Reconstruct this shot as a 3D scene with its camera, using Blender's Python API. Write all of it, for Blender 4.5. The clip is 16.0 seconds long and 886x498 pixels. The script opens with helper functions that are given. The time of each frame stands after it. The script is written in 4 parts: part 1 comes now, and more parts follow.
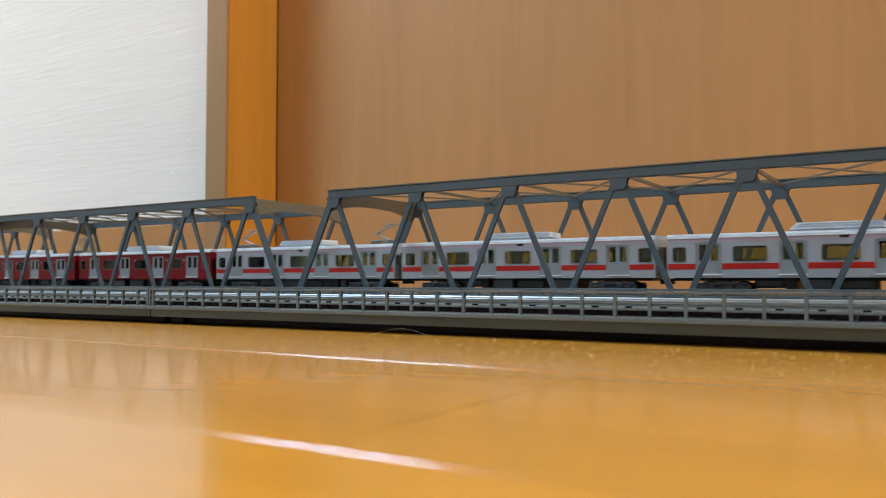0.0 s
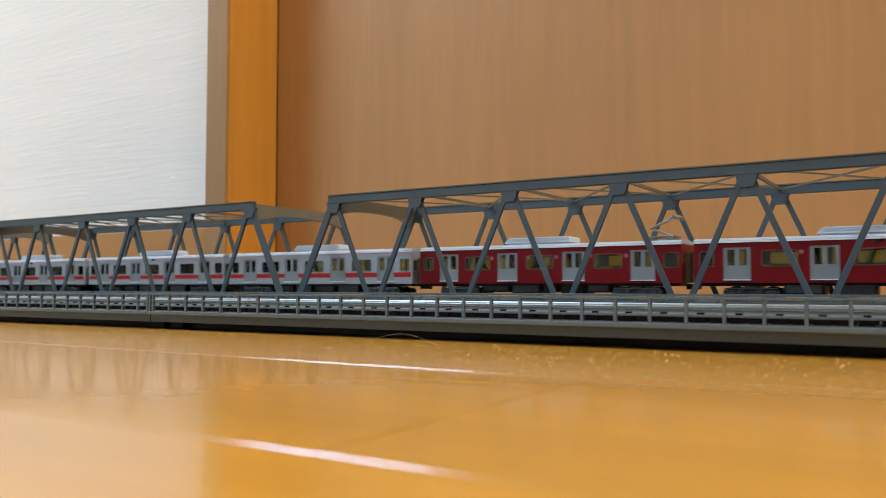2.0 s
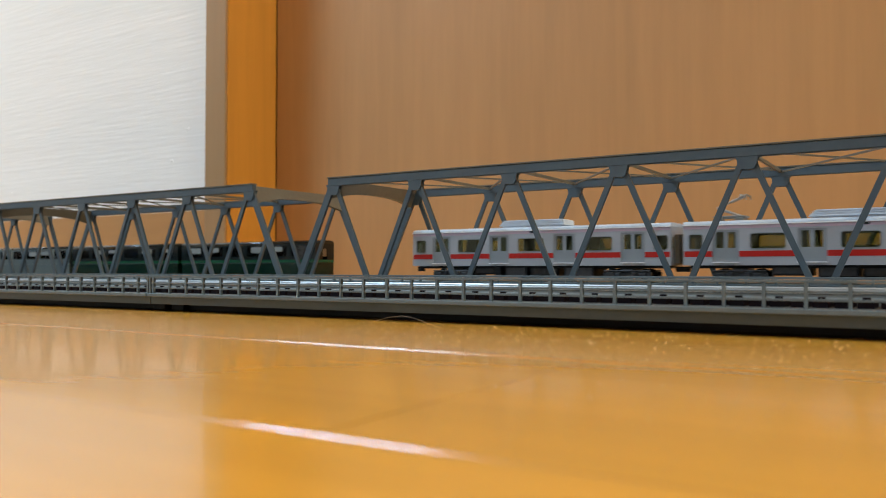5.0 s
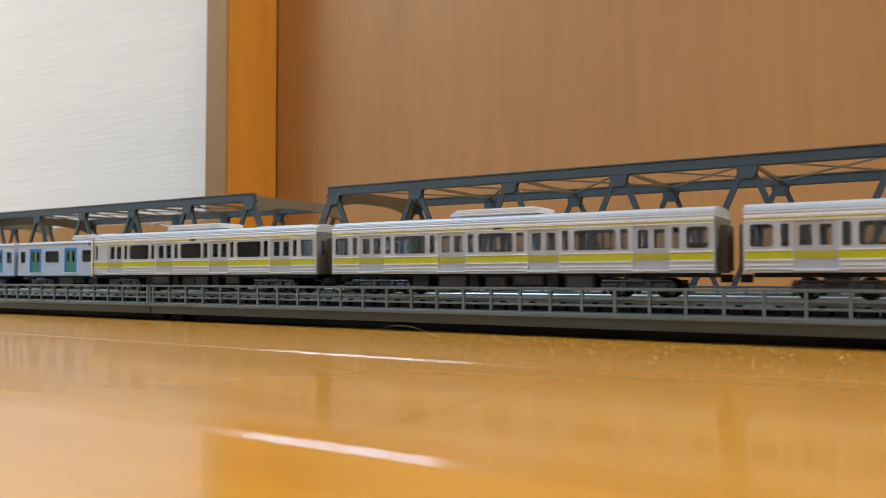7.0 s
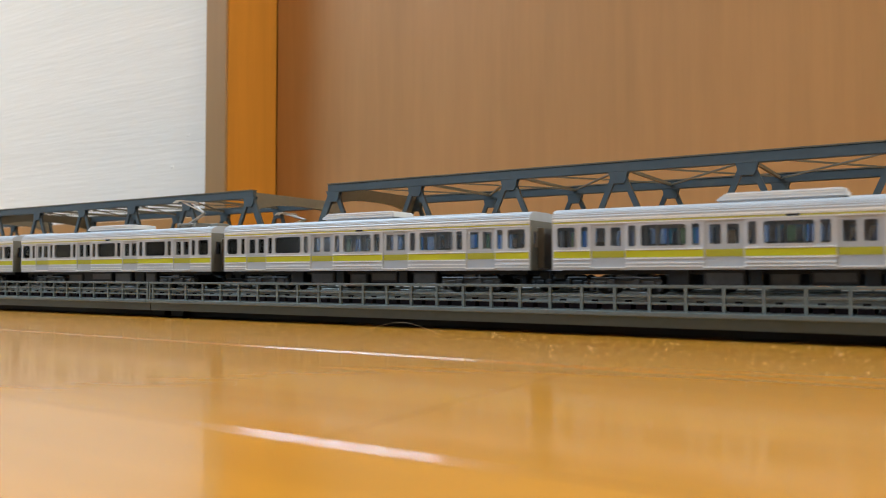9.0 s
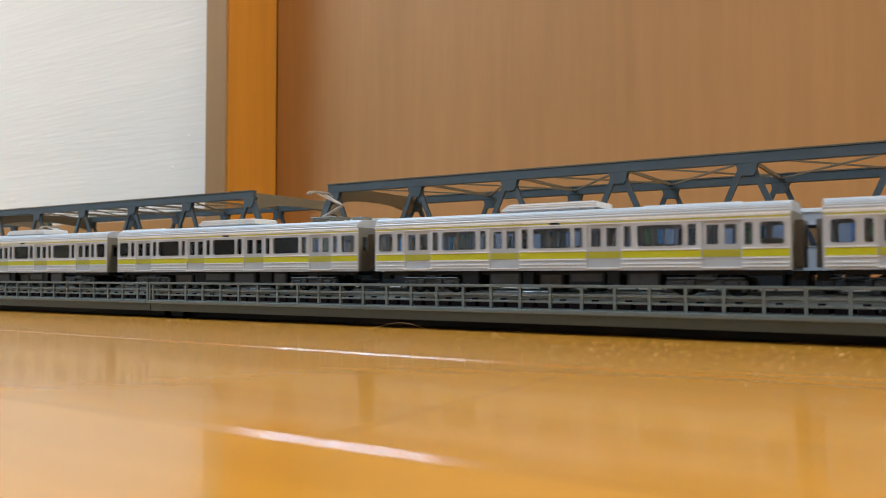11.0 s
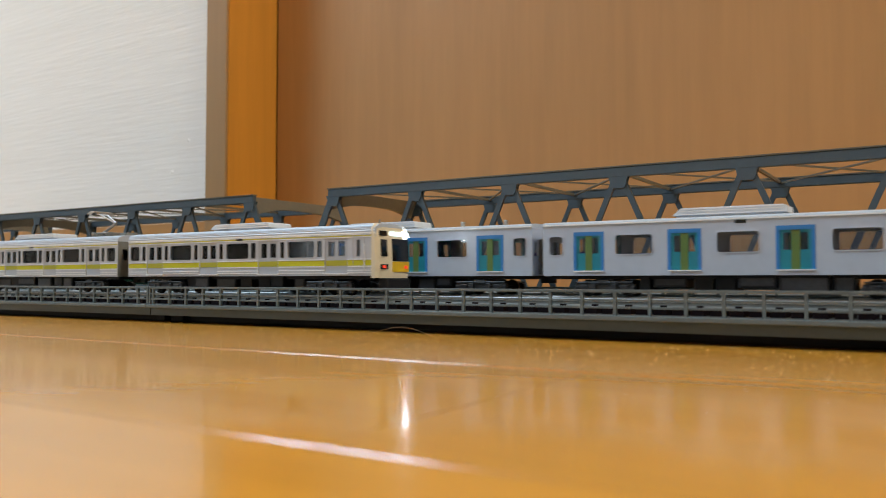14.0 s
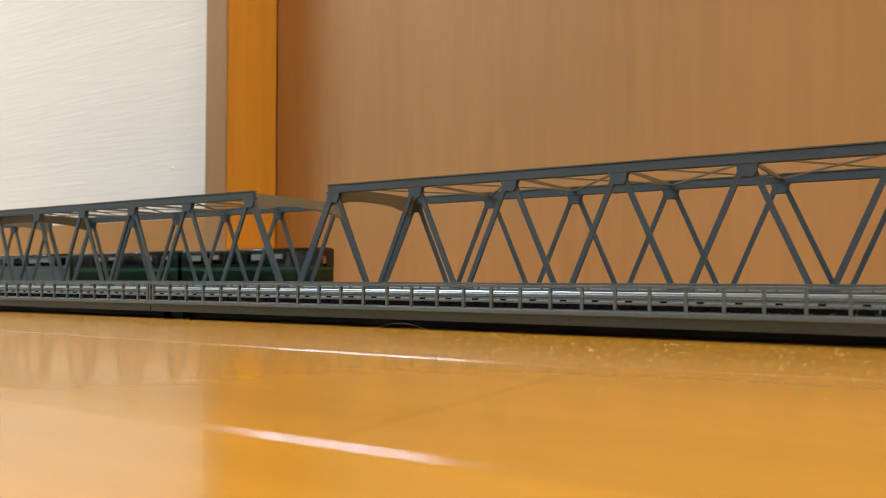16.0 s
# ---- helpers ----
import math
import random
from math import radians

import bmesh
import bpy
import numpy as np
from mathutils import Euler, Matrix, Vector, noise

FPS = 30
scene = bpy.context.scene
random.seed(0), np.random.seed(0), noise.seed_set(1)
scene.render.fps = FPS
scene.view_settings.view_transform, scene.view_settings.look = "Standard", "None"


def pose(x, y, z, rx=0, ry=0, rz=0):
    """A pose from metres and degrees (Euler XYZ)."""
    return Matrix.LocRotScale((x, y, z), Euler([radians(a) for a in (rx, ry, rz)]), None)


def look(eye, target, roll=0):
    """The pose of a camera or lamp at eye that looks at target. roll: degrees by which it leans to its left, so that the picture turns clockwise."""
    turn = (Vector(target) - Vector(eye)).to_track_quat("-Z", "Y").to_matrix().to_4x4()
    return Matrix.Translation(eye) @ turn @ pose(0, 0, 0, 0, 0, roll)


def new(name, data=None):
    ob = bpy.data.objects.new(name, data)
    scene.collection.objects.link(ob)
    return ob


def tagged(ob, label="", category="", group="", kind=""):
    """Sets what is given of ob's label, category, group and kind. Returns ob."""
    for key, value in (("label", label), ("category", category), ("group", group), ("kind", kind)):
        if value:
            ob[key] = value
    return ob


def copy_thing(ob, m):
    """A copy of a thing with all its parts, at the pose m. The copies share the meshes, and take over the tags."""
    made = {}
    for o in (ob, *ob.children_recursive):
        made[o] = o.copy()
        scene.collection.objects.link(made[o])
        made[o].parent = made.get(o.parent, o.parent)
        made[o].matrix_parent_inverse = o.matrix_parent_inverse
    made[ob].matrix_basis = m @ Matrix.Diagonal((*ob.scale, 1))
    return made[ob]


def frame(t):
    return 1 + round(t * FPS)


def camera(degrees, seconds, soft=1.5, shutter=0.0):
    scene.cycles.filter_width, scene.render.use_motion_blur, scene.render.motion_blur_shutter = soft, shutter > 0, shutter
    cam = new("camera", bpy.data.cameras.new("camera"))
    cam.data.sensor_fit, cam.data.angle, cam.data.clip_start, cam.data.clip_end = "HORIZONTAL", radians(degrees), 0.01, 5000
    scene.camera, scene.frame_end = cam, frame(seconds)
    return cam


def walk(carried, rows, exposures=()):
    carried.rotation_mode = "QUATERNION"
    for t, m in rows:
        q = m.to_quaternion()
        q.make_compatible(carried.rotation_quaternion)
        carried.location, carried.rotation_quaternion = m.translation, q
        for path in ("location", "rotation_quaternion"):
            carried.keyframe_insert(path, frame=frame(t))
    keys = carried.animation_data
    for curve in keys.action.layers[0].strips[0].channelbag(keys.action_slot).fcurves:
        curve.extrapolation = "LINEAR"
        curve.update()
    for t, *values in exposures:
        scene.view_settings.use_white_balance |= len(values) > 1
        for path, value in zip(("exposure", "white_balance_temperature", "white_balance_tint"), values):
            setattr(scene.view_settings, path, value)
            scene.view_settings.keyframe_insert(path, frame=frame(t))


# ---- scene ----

# The world: x runs along the model railway's tracks, y away from the camera, z up; metres.
EYE = (0.0, 0.0, 0.020)
YAW = 31.864           # degrees by which the camera is turned towards -x
RAIL_TOP = 0.0145
FLOOR = 0.0036         # top of the floorboards
TRACK_NEAR, TRACK_SECOND, TRACK_TRUSS, TRACK_BACK = 0.2254, 0.2624, 0.3365, 0.409

cam = camera(58.22, 16.0, soft=0.6, shutter=0.14)
cam.data.dof.use_dof = True
cam.data.dof.focus_distance, cam.data.dof.aperture_fstop = 0.29, 25
TILTS = [(0.0, 2.343), (0.5, 2.404), (1.0, 2.567), (1.5, 2.595), (2.0, 2.718), (2.5, 2.648), (3.0, 2.392), (3.5, 1.957),
         (4.0, 1.326), (4.2, 1.20), (5.0, 1.45), (6.0, 2.0), (6.5, 2.099), (7.0, 2.119), (7.5, 1.957), (8.0, 1.835), (8.5, 1.835), (9.0, 1.896),
         (10.2, 1.93), (11.5, 1.904), (12.0, 1.700), (12.5, 1.428), (13.0, 1.212), (13.5, 1.835), (14.0, 2.242), (14.5, 2.323),
         (15.0, 2.282), (15.5, 2.242), (16.0, 1.957)]
walk(cam, [(t, pose(*EYE, 90 + a, 0, YAW)) for t, a in TILTS],
     exposures=[(0.0, 0.0, 6300, 11), (4.2, 0.0, 6350, 11), (6.5, -0.11, 6500, 12), (9.0, -0.10, 6550, 12), (11.5, -0.10, 6550, 12), (13.5, -0.12, 6600, 12),
                (14.0, -0.22, 6600, 12), (14.5, -0.18, 6750, 12), (15.0, -0.10, 6900, 12),
                (15.5, -0.04, 7050, 13), (16.0, -0.02, 7200, 13)])

# ---- light ----
world = bpy.data.worlds.new("room_air")
scene.world = world
world.use_nodes = True
world.node_tree.nodes["Background"].inputs[0].default_value = (0.85, 0.92, 1.0, 1)
world.node_tree.nodes["Background"].inputs[1].default_value = 0.2


def area_lamp(name, size, power, colour, m):
    data = bpy.data.lights.new(name, "AREA")
    data.shape, data.size, data.energy, data.color = "DISK", size, power, colour
    ob = new(name, data)
    ob.matrix_world = m
    return ob


area_lamp("ceiling_lamp", 0.5, 53, (1.0, 1.0, 0.86), look((1.75, 0.0, 2.36), (1.75, 0.0, 0)))
area_lamp("ceiling_lamp", 1.1, 84, (0.695, 1.0, 1.26), look((-2.02, -0.95, 2.36), (-2.02, -0.95, 0)))


# ---- materials ----
def material(name, colour, rough=0.5, metal=0.0, scale=300.0, vary=0.12, bump=0.0, stretch=(1, 1, 1), coat=0.0, emit=0.0, second=None, spec=0.5):
    """A surface with grain at two scales, in object space; vary: how far its brightness swings."""
    m = bpy.data.materials.new(name)
    m.use_nodes = True
    t = m.node_tree
    b = t.nodes["Principled BSDF"]
    b.inputs["Roughness"].default_value = rough
    b.inputs["Metallic"].default_value = metal
    b.inputs["Specular IOR Level"].default_value = spec
    b.inputs["Coat Weight"].default_value = coat
    b.inputs["Coat Roughness"].default_value = 0.09
    place = t.nodes.new("ShaderNodeTexCoord")
    warp = t.nodes.new("ShaderNodeMapping")
    warp.inputs["Scale"].default_value = stretch
    t.links.new(place.outputs["Object"], warp.inputs[0])
    fine, broad = t.nodes.new("ShaderNodeTexNoise"), t.nodes.new("ShaderNodeTexNoise")
    fine.inputs["Scale"].default_value, broad.inputs["Scale"].default_value = scale, scale / 9
    fine.inputs["Detail"].default_value, broad.inputs["Detail"].default_value = 4, 3
    for n in (fine, broad):
        t.links.new(warp.outputs[0], n.inputs["Vector"])
    both = t.nodes.new("ShaderNodeMath")
    both.operation = "ADD"
    t.links.new(fine.outputs["Fac"], both.inputs[0])
    t.links.new(broad.outputs["Fac"], both.inputs[1])
    swing = t.nodes.new("ShaderNodeMapRange")
    swing.inputs["From Min"].default_value, swing.inputs["From Max"].default_value = 0.6, 1.4
    t.links.new(both.outputs[0], swing.inputs["Value"])
    mix = t.nodes.new("ShaderNodeMix")
    mix.data_type = "RGBA"
    low = [c * (1 - vary) for c in colour] if second is None else second
    mix.inputs[6].default_value, mix.inputs[7].default_value = (*low, 1), (*[min(1, c * (1 + vary)) for c in colour], 1)
    t.links.new(swing.outputs[0], mix.inputs[0])
    t.links.new(mix.outputs[2], b.inputs["Base Color"])
    gloss = t.nodes.new("ShaderNodeMapRange")
    gloss.inputs["To Min"].default_value, gloss.inputs["To Max"].default_value = max(0.02, rough * 0.8), min(1, rough * 1.25)
    t.links.new(broad.outputs["Fac"], gloss.inputs["Value"])
    t.links.new(gloss.outputs[0], b.inputs["Roughness"])
    if bump:
        relief = t.nodes.new("ShaderNodeBump")
        relief.inputs["Strength"].default_value, relief.inputs["Distance"].default_value = bump, 0.0006
        t.links.new(fine.outputs["Fac"], relief.inputs["Height"])
        t.links.new(relief.outputs[0], b.inputs["Normal"])
    if emit:
        b.inputs["Emission Color"].default_value = (*colour, 1)
        b.inputs["Emission Strength"].default_value = emit
    return m


def glass(name, tint, rough=0.05, clear=0.6):
    """Thin moulded window plastic: part clear, part glossy."""
    m = bpy.data.materials.new(name)
    m.use_nodes = True
    t = m.node_tree
    t.nodes.remove(t.nodes["Principled BSDF"])
    out = t.nodes["Material Output"]
    see, shine, mix = t.nodes.new("ShaderNodeBsdfTransparent"), t.nodes.new("ShaderNodeBsdfGlossy"), t.nodes.new("ShaderNodeMixShader")
    see.inputs[0].default_value = (*tint, 1)
    shine.inputs["Roughness"].default_value = rough
    weight = t.nodes.new("ShaderNodeFresnel")
    weight.inputs["IOR"].default_value = 1.5
    t.links.new(weight.outputs[0], mix.inputs[0])
    t.links.new(see.outputs[0], mix.inputs[1])
    t.links.new(shine.outputs[0], mix.inputs[2])
    t.links.new(mix.outputs[0], out.inputs[0])
    return m


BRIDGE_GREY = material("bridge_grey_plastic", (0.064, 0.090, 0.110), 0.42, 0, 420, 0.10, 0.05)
# Bridge plastic with the warm light on bracing and portals put into its colour.
BRACE_WARM = material("bridge_plastic_warm_lit", (0.150, 0.132, 0.100), 0.42, 0, 420, 0.12, 0.05)
DECK_GREY = material("deck_grey_plastic", (0.112, 0.142, 0.155), 0.34, 0, 420, 0.14, 0.08)
BALLAST_GREY = material("slab_grey_plastic", (0.050, 0.056, 0.056), 0.5, 0, 500, 0.15, 0.1)
SLEEPER = material("sleeper_dark_plastic", (0.009, 0.004, 0.005), 0.6, 0, 600, 0.25, 0.1, spec=0.1)
RAIL = material("nickel_silver_rail", (0.48, 0.50, 0.51), 0.35, 0.6, 300, 0.12)
# Rail metal darkened; the dark reflections on its sides are put into the colour.
RAIL_DIM = material("nickel_silver_rail_dimmed", (0.23, 0.245, 0.24), 0.42, 0.3, 300, 0.15)
SILVER = material("satin_silver_paint", (0.53, 0.55, 0.61), 0.34, 0.22, 300, 0.05)
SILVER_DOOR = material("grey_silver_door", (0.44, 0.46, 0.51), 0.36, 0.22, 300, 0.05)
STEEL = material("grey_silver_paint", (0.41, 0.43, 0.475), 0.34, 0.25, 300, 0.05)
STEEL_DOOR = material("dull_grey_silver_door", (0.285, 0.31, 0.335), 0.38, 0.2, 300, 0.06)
# Near-white trim; the highlight along ribs and sills is put into the colour.
BEAD = material("bead_glint_white", (0.93, 0.94, 0.96), 0.25, 0.1, 300, 0.05)
ROOF = material("roof_light_grey", (0.50, 0.545, 0.62), 0.42, 0.05, 300, 0.08, 0.03)
AC_GREY = material("cooler_pale_grey", (0.70, 0.75, 0.82), 0.45, 0, 300, 0.06, 0.03)
YELLOW = material("yellow_green_stripe", (0.58, 0.54, 0.006), 0.45, 0, 300, 0.06)
# Stripe yellow darkened; the shade of the door recess is put into the colour.
DOOR_YELLOW = material("recess_shaded_yellow_stripe", (0.43, 0.39, 0.02), 0.5, 0, 300, 0.06)
RED_STRIPE = material("red_stripe", (0.50, 0.014, 0.008), 0.45, 0, 300, 0.06, spec=0.3)
RED = material("deep_red_paint", (0.20, 0.0015, 0.006), 0.36, 0, 300, 0.10, spec=0.25)
EMBLEM = material("faint_pink_emblem", (0.36, 0.14, 0.16), 0.4, 0, 300, 0.08)
PINK = material("pale_pink_band", (0.55, 0.42, 0.52), 0.4, 0.2, 300, 0.05)
WHITE_BLUE = material("pearl_white_blue_paint", (0.53, 0.58, 0.68), 0.35, 0.12, 300, 0.05)
TEAL = material("teal_door", (0.01, 0.25, 0.32), 0.4, 0, 300, 0.08)
BLUE = material("bright_blue_frame", (0.03, 0.22, 0.55), 0.4, 0, 300, 0.08)
LIME = material("lime_green_strip", (0.12, 0.20, 0.05), 0.4, 0, 300, 0.08)
CREAM = material("cream_cab_plastic", (0.76, 0.66, 0.49), 0.4, 0, 300, 0.05)
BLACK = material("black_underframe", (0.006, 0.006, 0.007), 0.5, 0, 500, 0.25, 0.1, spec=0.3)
EQUIPMENT = material("dark_grey_equipment", (0.010, 0.010, 0.012), 0.5, 0, 400, 0.2, 0.1, spec=0.3)
BOGIE_GREY = material("worn_grey_bogie_plastic", (0.032, 0.032, 0.036), 0.4, 0, 700, 0.4, 0.15)
FRAME = material("pale_window_frame", (0.50, 0.52, 0.57), 0.35, 0.2, 300, 0.05)
RED_RIM = material("dull_brown_window_rim", (0.20, 0.09, 0.08), 0.4, 0, 300, 0.1)
GOLD = material("golden_yellow_panel", (0.78, 0.50, 0.012), 0.45, 0, 300, 0.06)
POLE = material("pale_grab_pole", (0.70, 0.71, 0.74), 0.4, 0, 300, 0.05)
GANGWAY = material("grey_brown_gangway", (0.26, 0.22, 0.165), 0.6, 0, 400, 0.15)
DARK_GANGWAY = material("dark_grey_gangway", (0.13, 0.122, 0.112), 0.6, 0, 400, 0.15)
END_GREY = material("dull_grey_end_wall", (0.21, 0.205, 0.185), 0.5, 0, 400, 0.12)
INTERIOR = material("interior_beige", (0.33, 0.30, 0.26), 0.6, 0, 300, 0.1)
OLIVE = material("olive_interior", (0.30, 0.28, 0.10), 0.6, 0, 300, 0.1)
SEAT_BLUE = material("violet_seat", (0.07, 0.06, 0.28), 0.7, 0, 300, 0.1)
PANE = glass("window_pane", (0.80, 0.84, 0.90))
PANE_DARK = glass("dark_window_pane", (0.70, 0.74, 0.53))
SCREEN_BLACK = material("black_cab_glass", (0.008, 0.008, 0.009), 0.08, 0, 300, 0.1)
LAMP_WHITE = material("lit_white_lamp", (0.82, 0.96, 1.0), 0.3, emit=70.0)
SIGN_LIT = material("lit_sign_panel", (0.72, 0.95, 1.0), 0.3, emit=1.6)
LAMP_RED = material("lit_red_lamp", (1.0, 0.06, 0.02), 0.3, emit=0.8)
PANTO = material("tan_pantograph", (0.42, 0.39, 0.36), 0.4, 0.4, 300, 0.1)
PANTO_YELLOW = material("yellow_pantograph_base", (0.65, 0.42, 0.03), 0.45, 0, 300, 0.1)
GREEN_BODY = material("bottle_green_paint", (0.002, 0.016, 0.010), 0.15, 0, 300, 0.1)
GREEN_STRIPE = material("bright_green_stripe", (0.006, 0.065, 0.032), 0.22, 0, 300, 0.1)
GREEN_DARK = material("black_green_paint", (0.006, 0.011, 0.012), 0.12, 0, 300, 0.1)
SLATE = material("blue_grey_coach_paint", (0.075, 0.11, 0.12), 0.3, 0, 300, 0.1)
# Pale colour for the reflections painted on the coach windows.
PANE_SHEEN = material("pale_pane_sheen", (0.20, 0.24, 0.25), 0.45, 0, 300, 0.1)
WALLPAPER = material("white_wallpaper", (0.87, 0.84, 0.81), 0.85, 0, 300, 0.04, 0.6, (0.05, 1, 1.1))
DOOR_WOOD = material("door_veneer", (0.46, 0.24, 0.090), 0.36, 0, 150, 0.10, 0.05, (1.0, 1.0, 0.07))
CASING_WOOD = material("casing_veneer", (0.35, 0.20, 0.085), 0.4, 0, 140, 0.08, 0.04, (1.0, 1.0, 0.05))
# Jamb veneer made more orange; light bounced off the door put into colour.
JAMB_WOOD = material("jamb_veneer_bounce_lit", (0.64, 0.285, 0.040), 0.35, 0, 140, 0.10, 0.04, (1.0, 1.0, 0.05))
BASE_WOOD = material("baseboard_veneer", (0.44, 0.215, 0.07), 0.4, 0, 140, 0.08, 0.04, (0.06, 1.0, 1.0))
FLOOR_WOOD = material("lacquered_floorboard", (0.74, 0.33, 0.036), 0.22, 0, 110, 0.14, 0.03, (0.07, 1.0, 1.0), coat=0.42)
EDGE = material("lacquered_board_edge", (0.42, 0.18, 0.028), 0.17, 0, 110, 0.14, 0.03, (0.07, 1.0, 1.0), coat=1.0, spec=0.6)
GROOVE = material("groove_dark_wood", (0.16, 0.07, 0.015), 0.35, 0, 300, 0.1)
PLASTER = material("white_ceiling_plaster", (0.62, 0.62, 0.61), 0.9, 0, 120, 0.04, 0.2)
PLAIN_WALL = material("plain_beige_wall", (0.46, 0.45, 0.43), 0.9, 0, 120, 0.05, 0.2)
DUST = material("pale_dust", (0.78, 0.69, 0.54), 0.7, 0, 300, 0.1)


# ---- building helpers ----
def link(name, bm, mat, smooth=False):
    mesh = bpy.data.meshes.new(name)
    bm.normal_update()
    bm.to_mesh(mesh)
    bm.free()
    for m in (mat if isinstance(mat, (list, tuple)) else [mat]):
        mesh.materials.append(m)
    if smooth:
        for p in mesh.polygons:
            p.use_smooth = True
    return new(name, mesh)


def part(name, bm, mat, parent, label="", smooth=False):
    ob = link(name, bm, mat, smooth)
    ob.parent = parent
    return tagged(ob, label)


def share(name, mesh, parent, x=0, y=0, z=0, rz=0):
    ob = new(name, mesh)
    ob.parent = parent
    ob.matrix_basis = pose(x, y, z, 0, 0, rz)
    return ob


def box(bm, x0, x1, y0, y1, z0, z1, bevel=0.0):
    v = bmesh.ops.create_cube(bm, size=1)["verts"]
    bmesh.ops.transform(bm, verts=v, matrix=Matrix.LocRotScale(((x0 + x1) / 2, (y0 + y1) / 2, (z0 + z1) / 2), None, (x1 - x0, y1 - y0, z1 - z0)))
    if bevel:
        e = {k for q in v for k in q.link_edges}
        bmesh.ops.bevel(bm, geom=list(e), offset=bevel, segments=2, affect="EDGES", profile=0.5)
    return bm


def boxed(*a, bevel=0.0):
    return box(bmesh.new(), *a, bevel=bevel)


def beam(bm, p, q, w, h):
    """A bar from p to q; w across it level, h across it upwards."""
    p, q = Vector(p), Vector(q)
    d = (q - p).normalized()
    side = d.cross(Vector((0, 1, 0)) if abs(d.y) < 0.9 else Vector((0, 0, 1))).normalized()
    up = side.cross(d).normalized()
    c = []
    for end in (p, q):
        c.append([bm.verts.new(end + side * (h / 2 * i) + up * (w / 2 * j)) for i, j in ((-1, -1), (1, -1), (1, 1), (-1, 1))])
    for k in range(4):
        bm.faces.new((c[0][k], c[0][(k + 1) % 4], c[1][(k + 1) % 4], c[1][k]))
    bm.faces.new(c[0][::-1])
    bm.faces.new(c[1])
    bmesh.ops.recalc_face_normals(bm, faces=bm.faces)
    return bm


def prism(bm, outline, y0, y1):
    """An outline of (x, z) pairs drawn out from y0 to y1."""
    a = [bm.verts.new((x, y0, z)) for x, z in outline]
    b = [bm.verts.new((x, y1, z)) for x, z in outline]
    bm.faces.new(a)
    bm.faces.new(b[::-1])
    n = len(a)
    for k in range(n):
        bm.faces.new((a[k], b[k], b[(k + 1) % n], a[(k + 1) % n]))
    bmesh.ops.recalc_face_normals(bm, faces=bm.faces)
    return bm


def tube(bm, points, r, sides=6):
    rings = []
    for i, p in enumerate(points):
        d = (Vector(points[min(i + 1, len(points) - 1)]) - Vector(points[max(i - 1, 0)])).normalized()
        a = d.orthogonal().normalized()
        b = d.cross(a)
        rings.append([bm.verts.new(Vector(p) + (a * math.cos(k * math.tau / sides) + b * math.sin(k * math.tau / sides)) * r) for k in range(sides)])
    for s, t in zip(rings, rings[1:]):
        for k in range(sides):
            bm.faces.new((s[k], s[(k + 1) % sides], t[(k + 1) % sides], t[k]))
    return bm


def pierced(bm, u0, u1, z0, z1, holes, w0, w1, axis="x"):
    """A wall from u0 to u1 and z0 to z1, with rectangular holes through it, between the planes w0 and w1."""
    us = sorted({u0, u1, *[h[0] for h in holes], *[h[1] for h in holes]})
    zs = sorted({z0, z1, *[h[2] for h in holes], *[h[3] for h in holes]})
    point = (lambda u, w, z: (u, w, z)) if axis == "x" else (lambda u, w, z: (w, u, z))
    made = {}

    def vert(i, j, k):
        if (i, j, k) not in made:
            made[i, j, k] = bm.verts.new(point(us[i], (w0, w1)[k], zs[j]))
        return made[i, j, k]

    def solid(i, j):
        if not (0 <= i < len(us) - 1 and 0 <= j < len(zs) - 1):
            return False
        a, c = (us[i] + us[i + 1]) / 2, (zs[j] + zs[j + 1]) / 2
        return not any(h[0] < a < h[1] and h[2] < c < h[3] for h in holes)

    for i in range(len(us) - 1):
        for j in range(len(zs) - 1):
            if not solid(i, j):
                continue
            for k in (0, 1):
                bm.faces.new([vert(*c, k) for c in ((i, j), (i + 1, j), (i + 1, j + 1), (i, j + 1))])
            for di, dj, e in ((-1, 0, ((i, j), (i, j + 1))), (1, 0, ((i + 1, j), (i + 1, j + 1))), (0, -1, ((i, j), (i + 1, j))), (0, 1, ((i, j + 1), (i + 1, j + 1)))):
                if not solid(i + di, j + dj):
                    bm.faces.new((vert(*e[0], 0), vert(*e[1], 0), vert(*e[1], 1), vert(*e[0], 1)))
    bmesh.ops.recalc_face_normals(bm, faces=bm.faces)
    return bm


def rounded_ring(bm, x0, x1, z0, z1, wide, y0, y1, r):
    """A frame of the given width round an opening whose corners are rounded by r; from y0 to its face at y1."""
    inner, outer = [], []
    for cx, cz, start in ((x1 - r, z1 - r, 0), (x0 + r, z1 - r, 90), (x0 + r, z0 + r, 180), (x1 - r, z0 + r, 270)):
        for k in range(4):
            a = math.radians(start + 30 * k)
            inner.append((cx + r * math.cos(a), cz + r * math.sin(a)))
            outer.append((cx + (r + wide) * math.cos(a), cz + (r + wide) * math.sin(a)))
    loops = [[bm.verts.new((x, y, z)) for x, z in ring] for ring, y in ((outer, y0), (outer, y1), (inner, y1), (inner, y0))]
    n = len(inner)
    for a, b in zip(loops, loops[1:] + loops[:1]):
        for k in range(n):
            bm.faces.new((a[k], a[(k + 1) % n], b[(k + 1) % n], b[k]))
    bmesh.ops.recalc_face_normals(bm, faces=bm.faces)
    return bm


def thing(name, label, category, group="", m=None):
    ob = tagged(new(name), label, category, group)
    if m is not None:
        ob.matrix_basis = m
    return ob


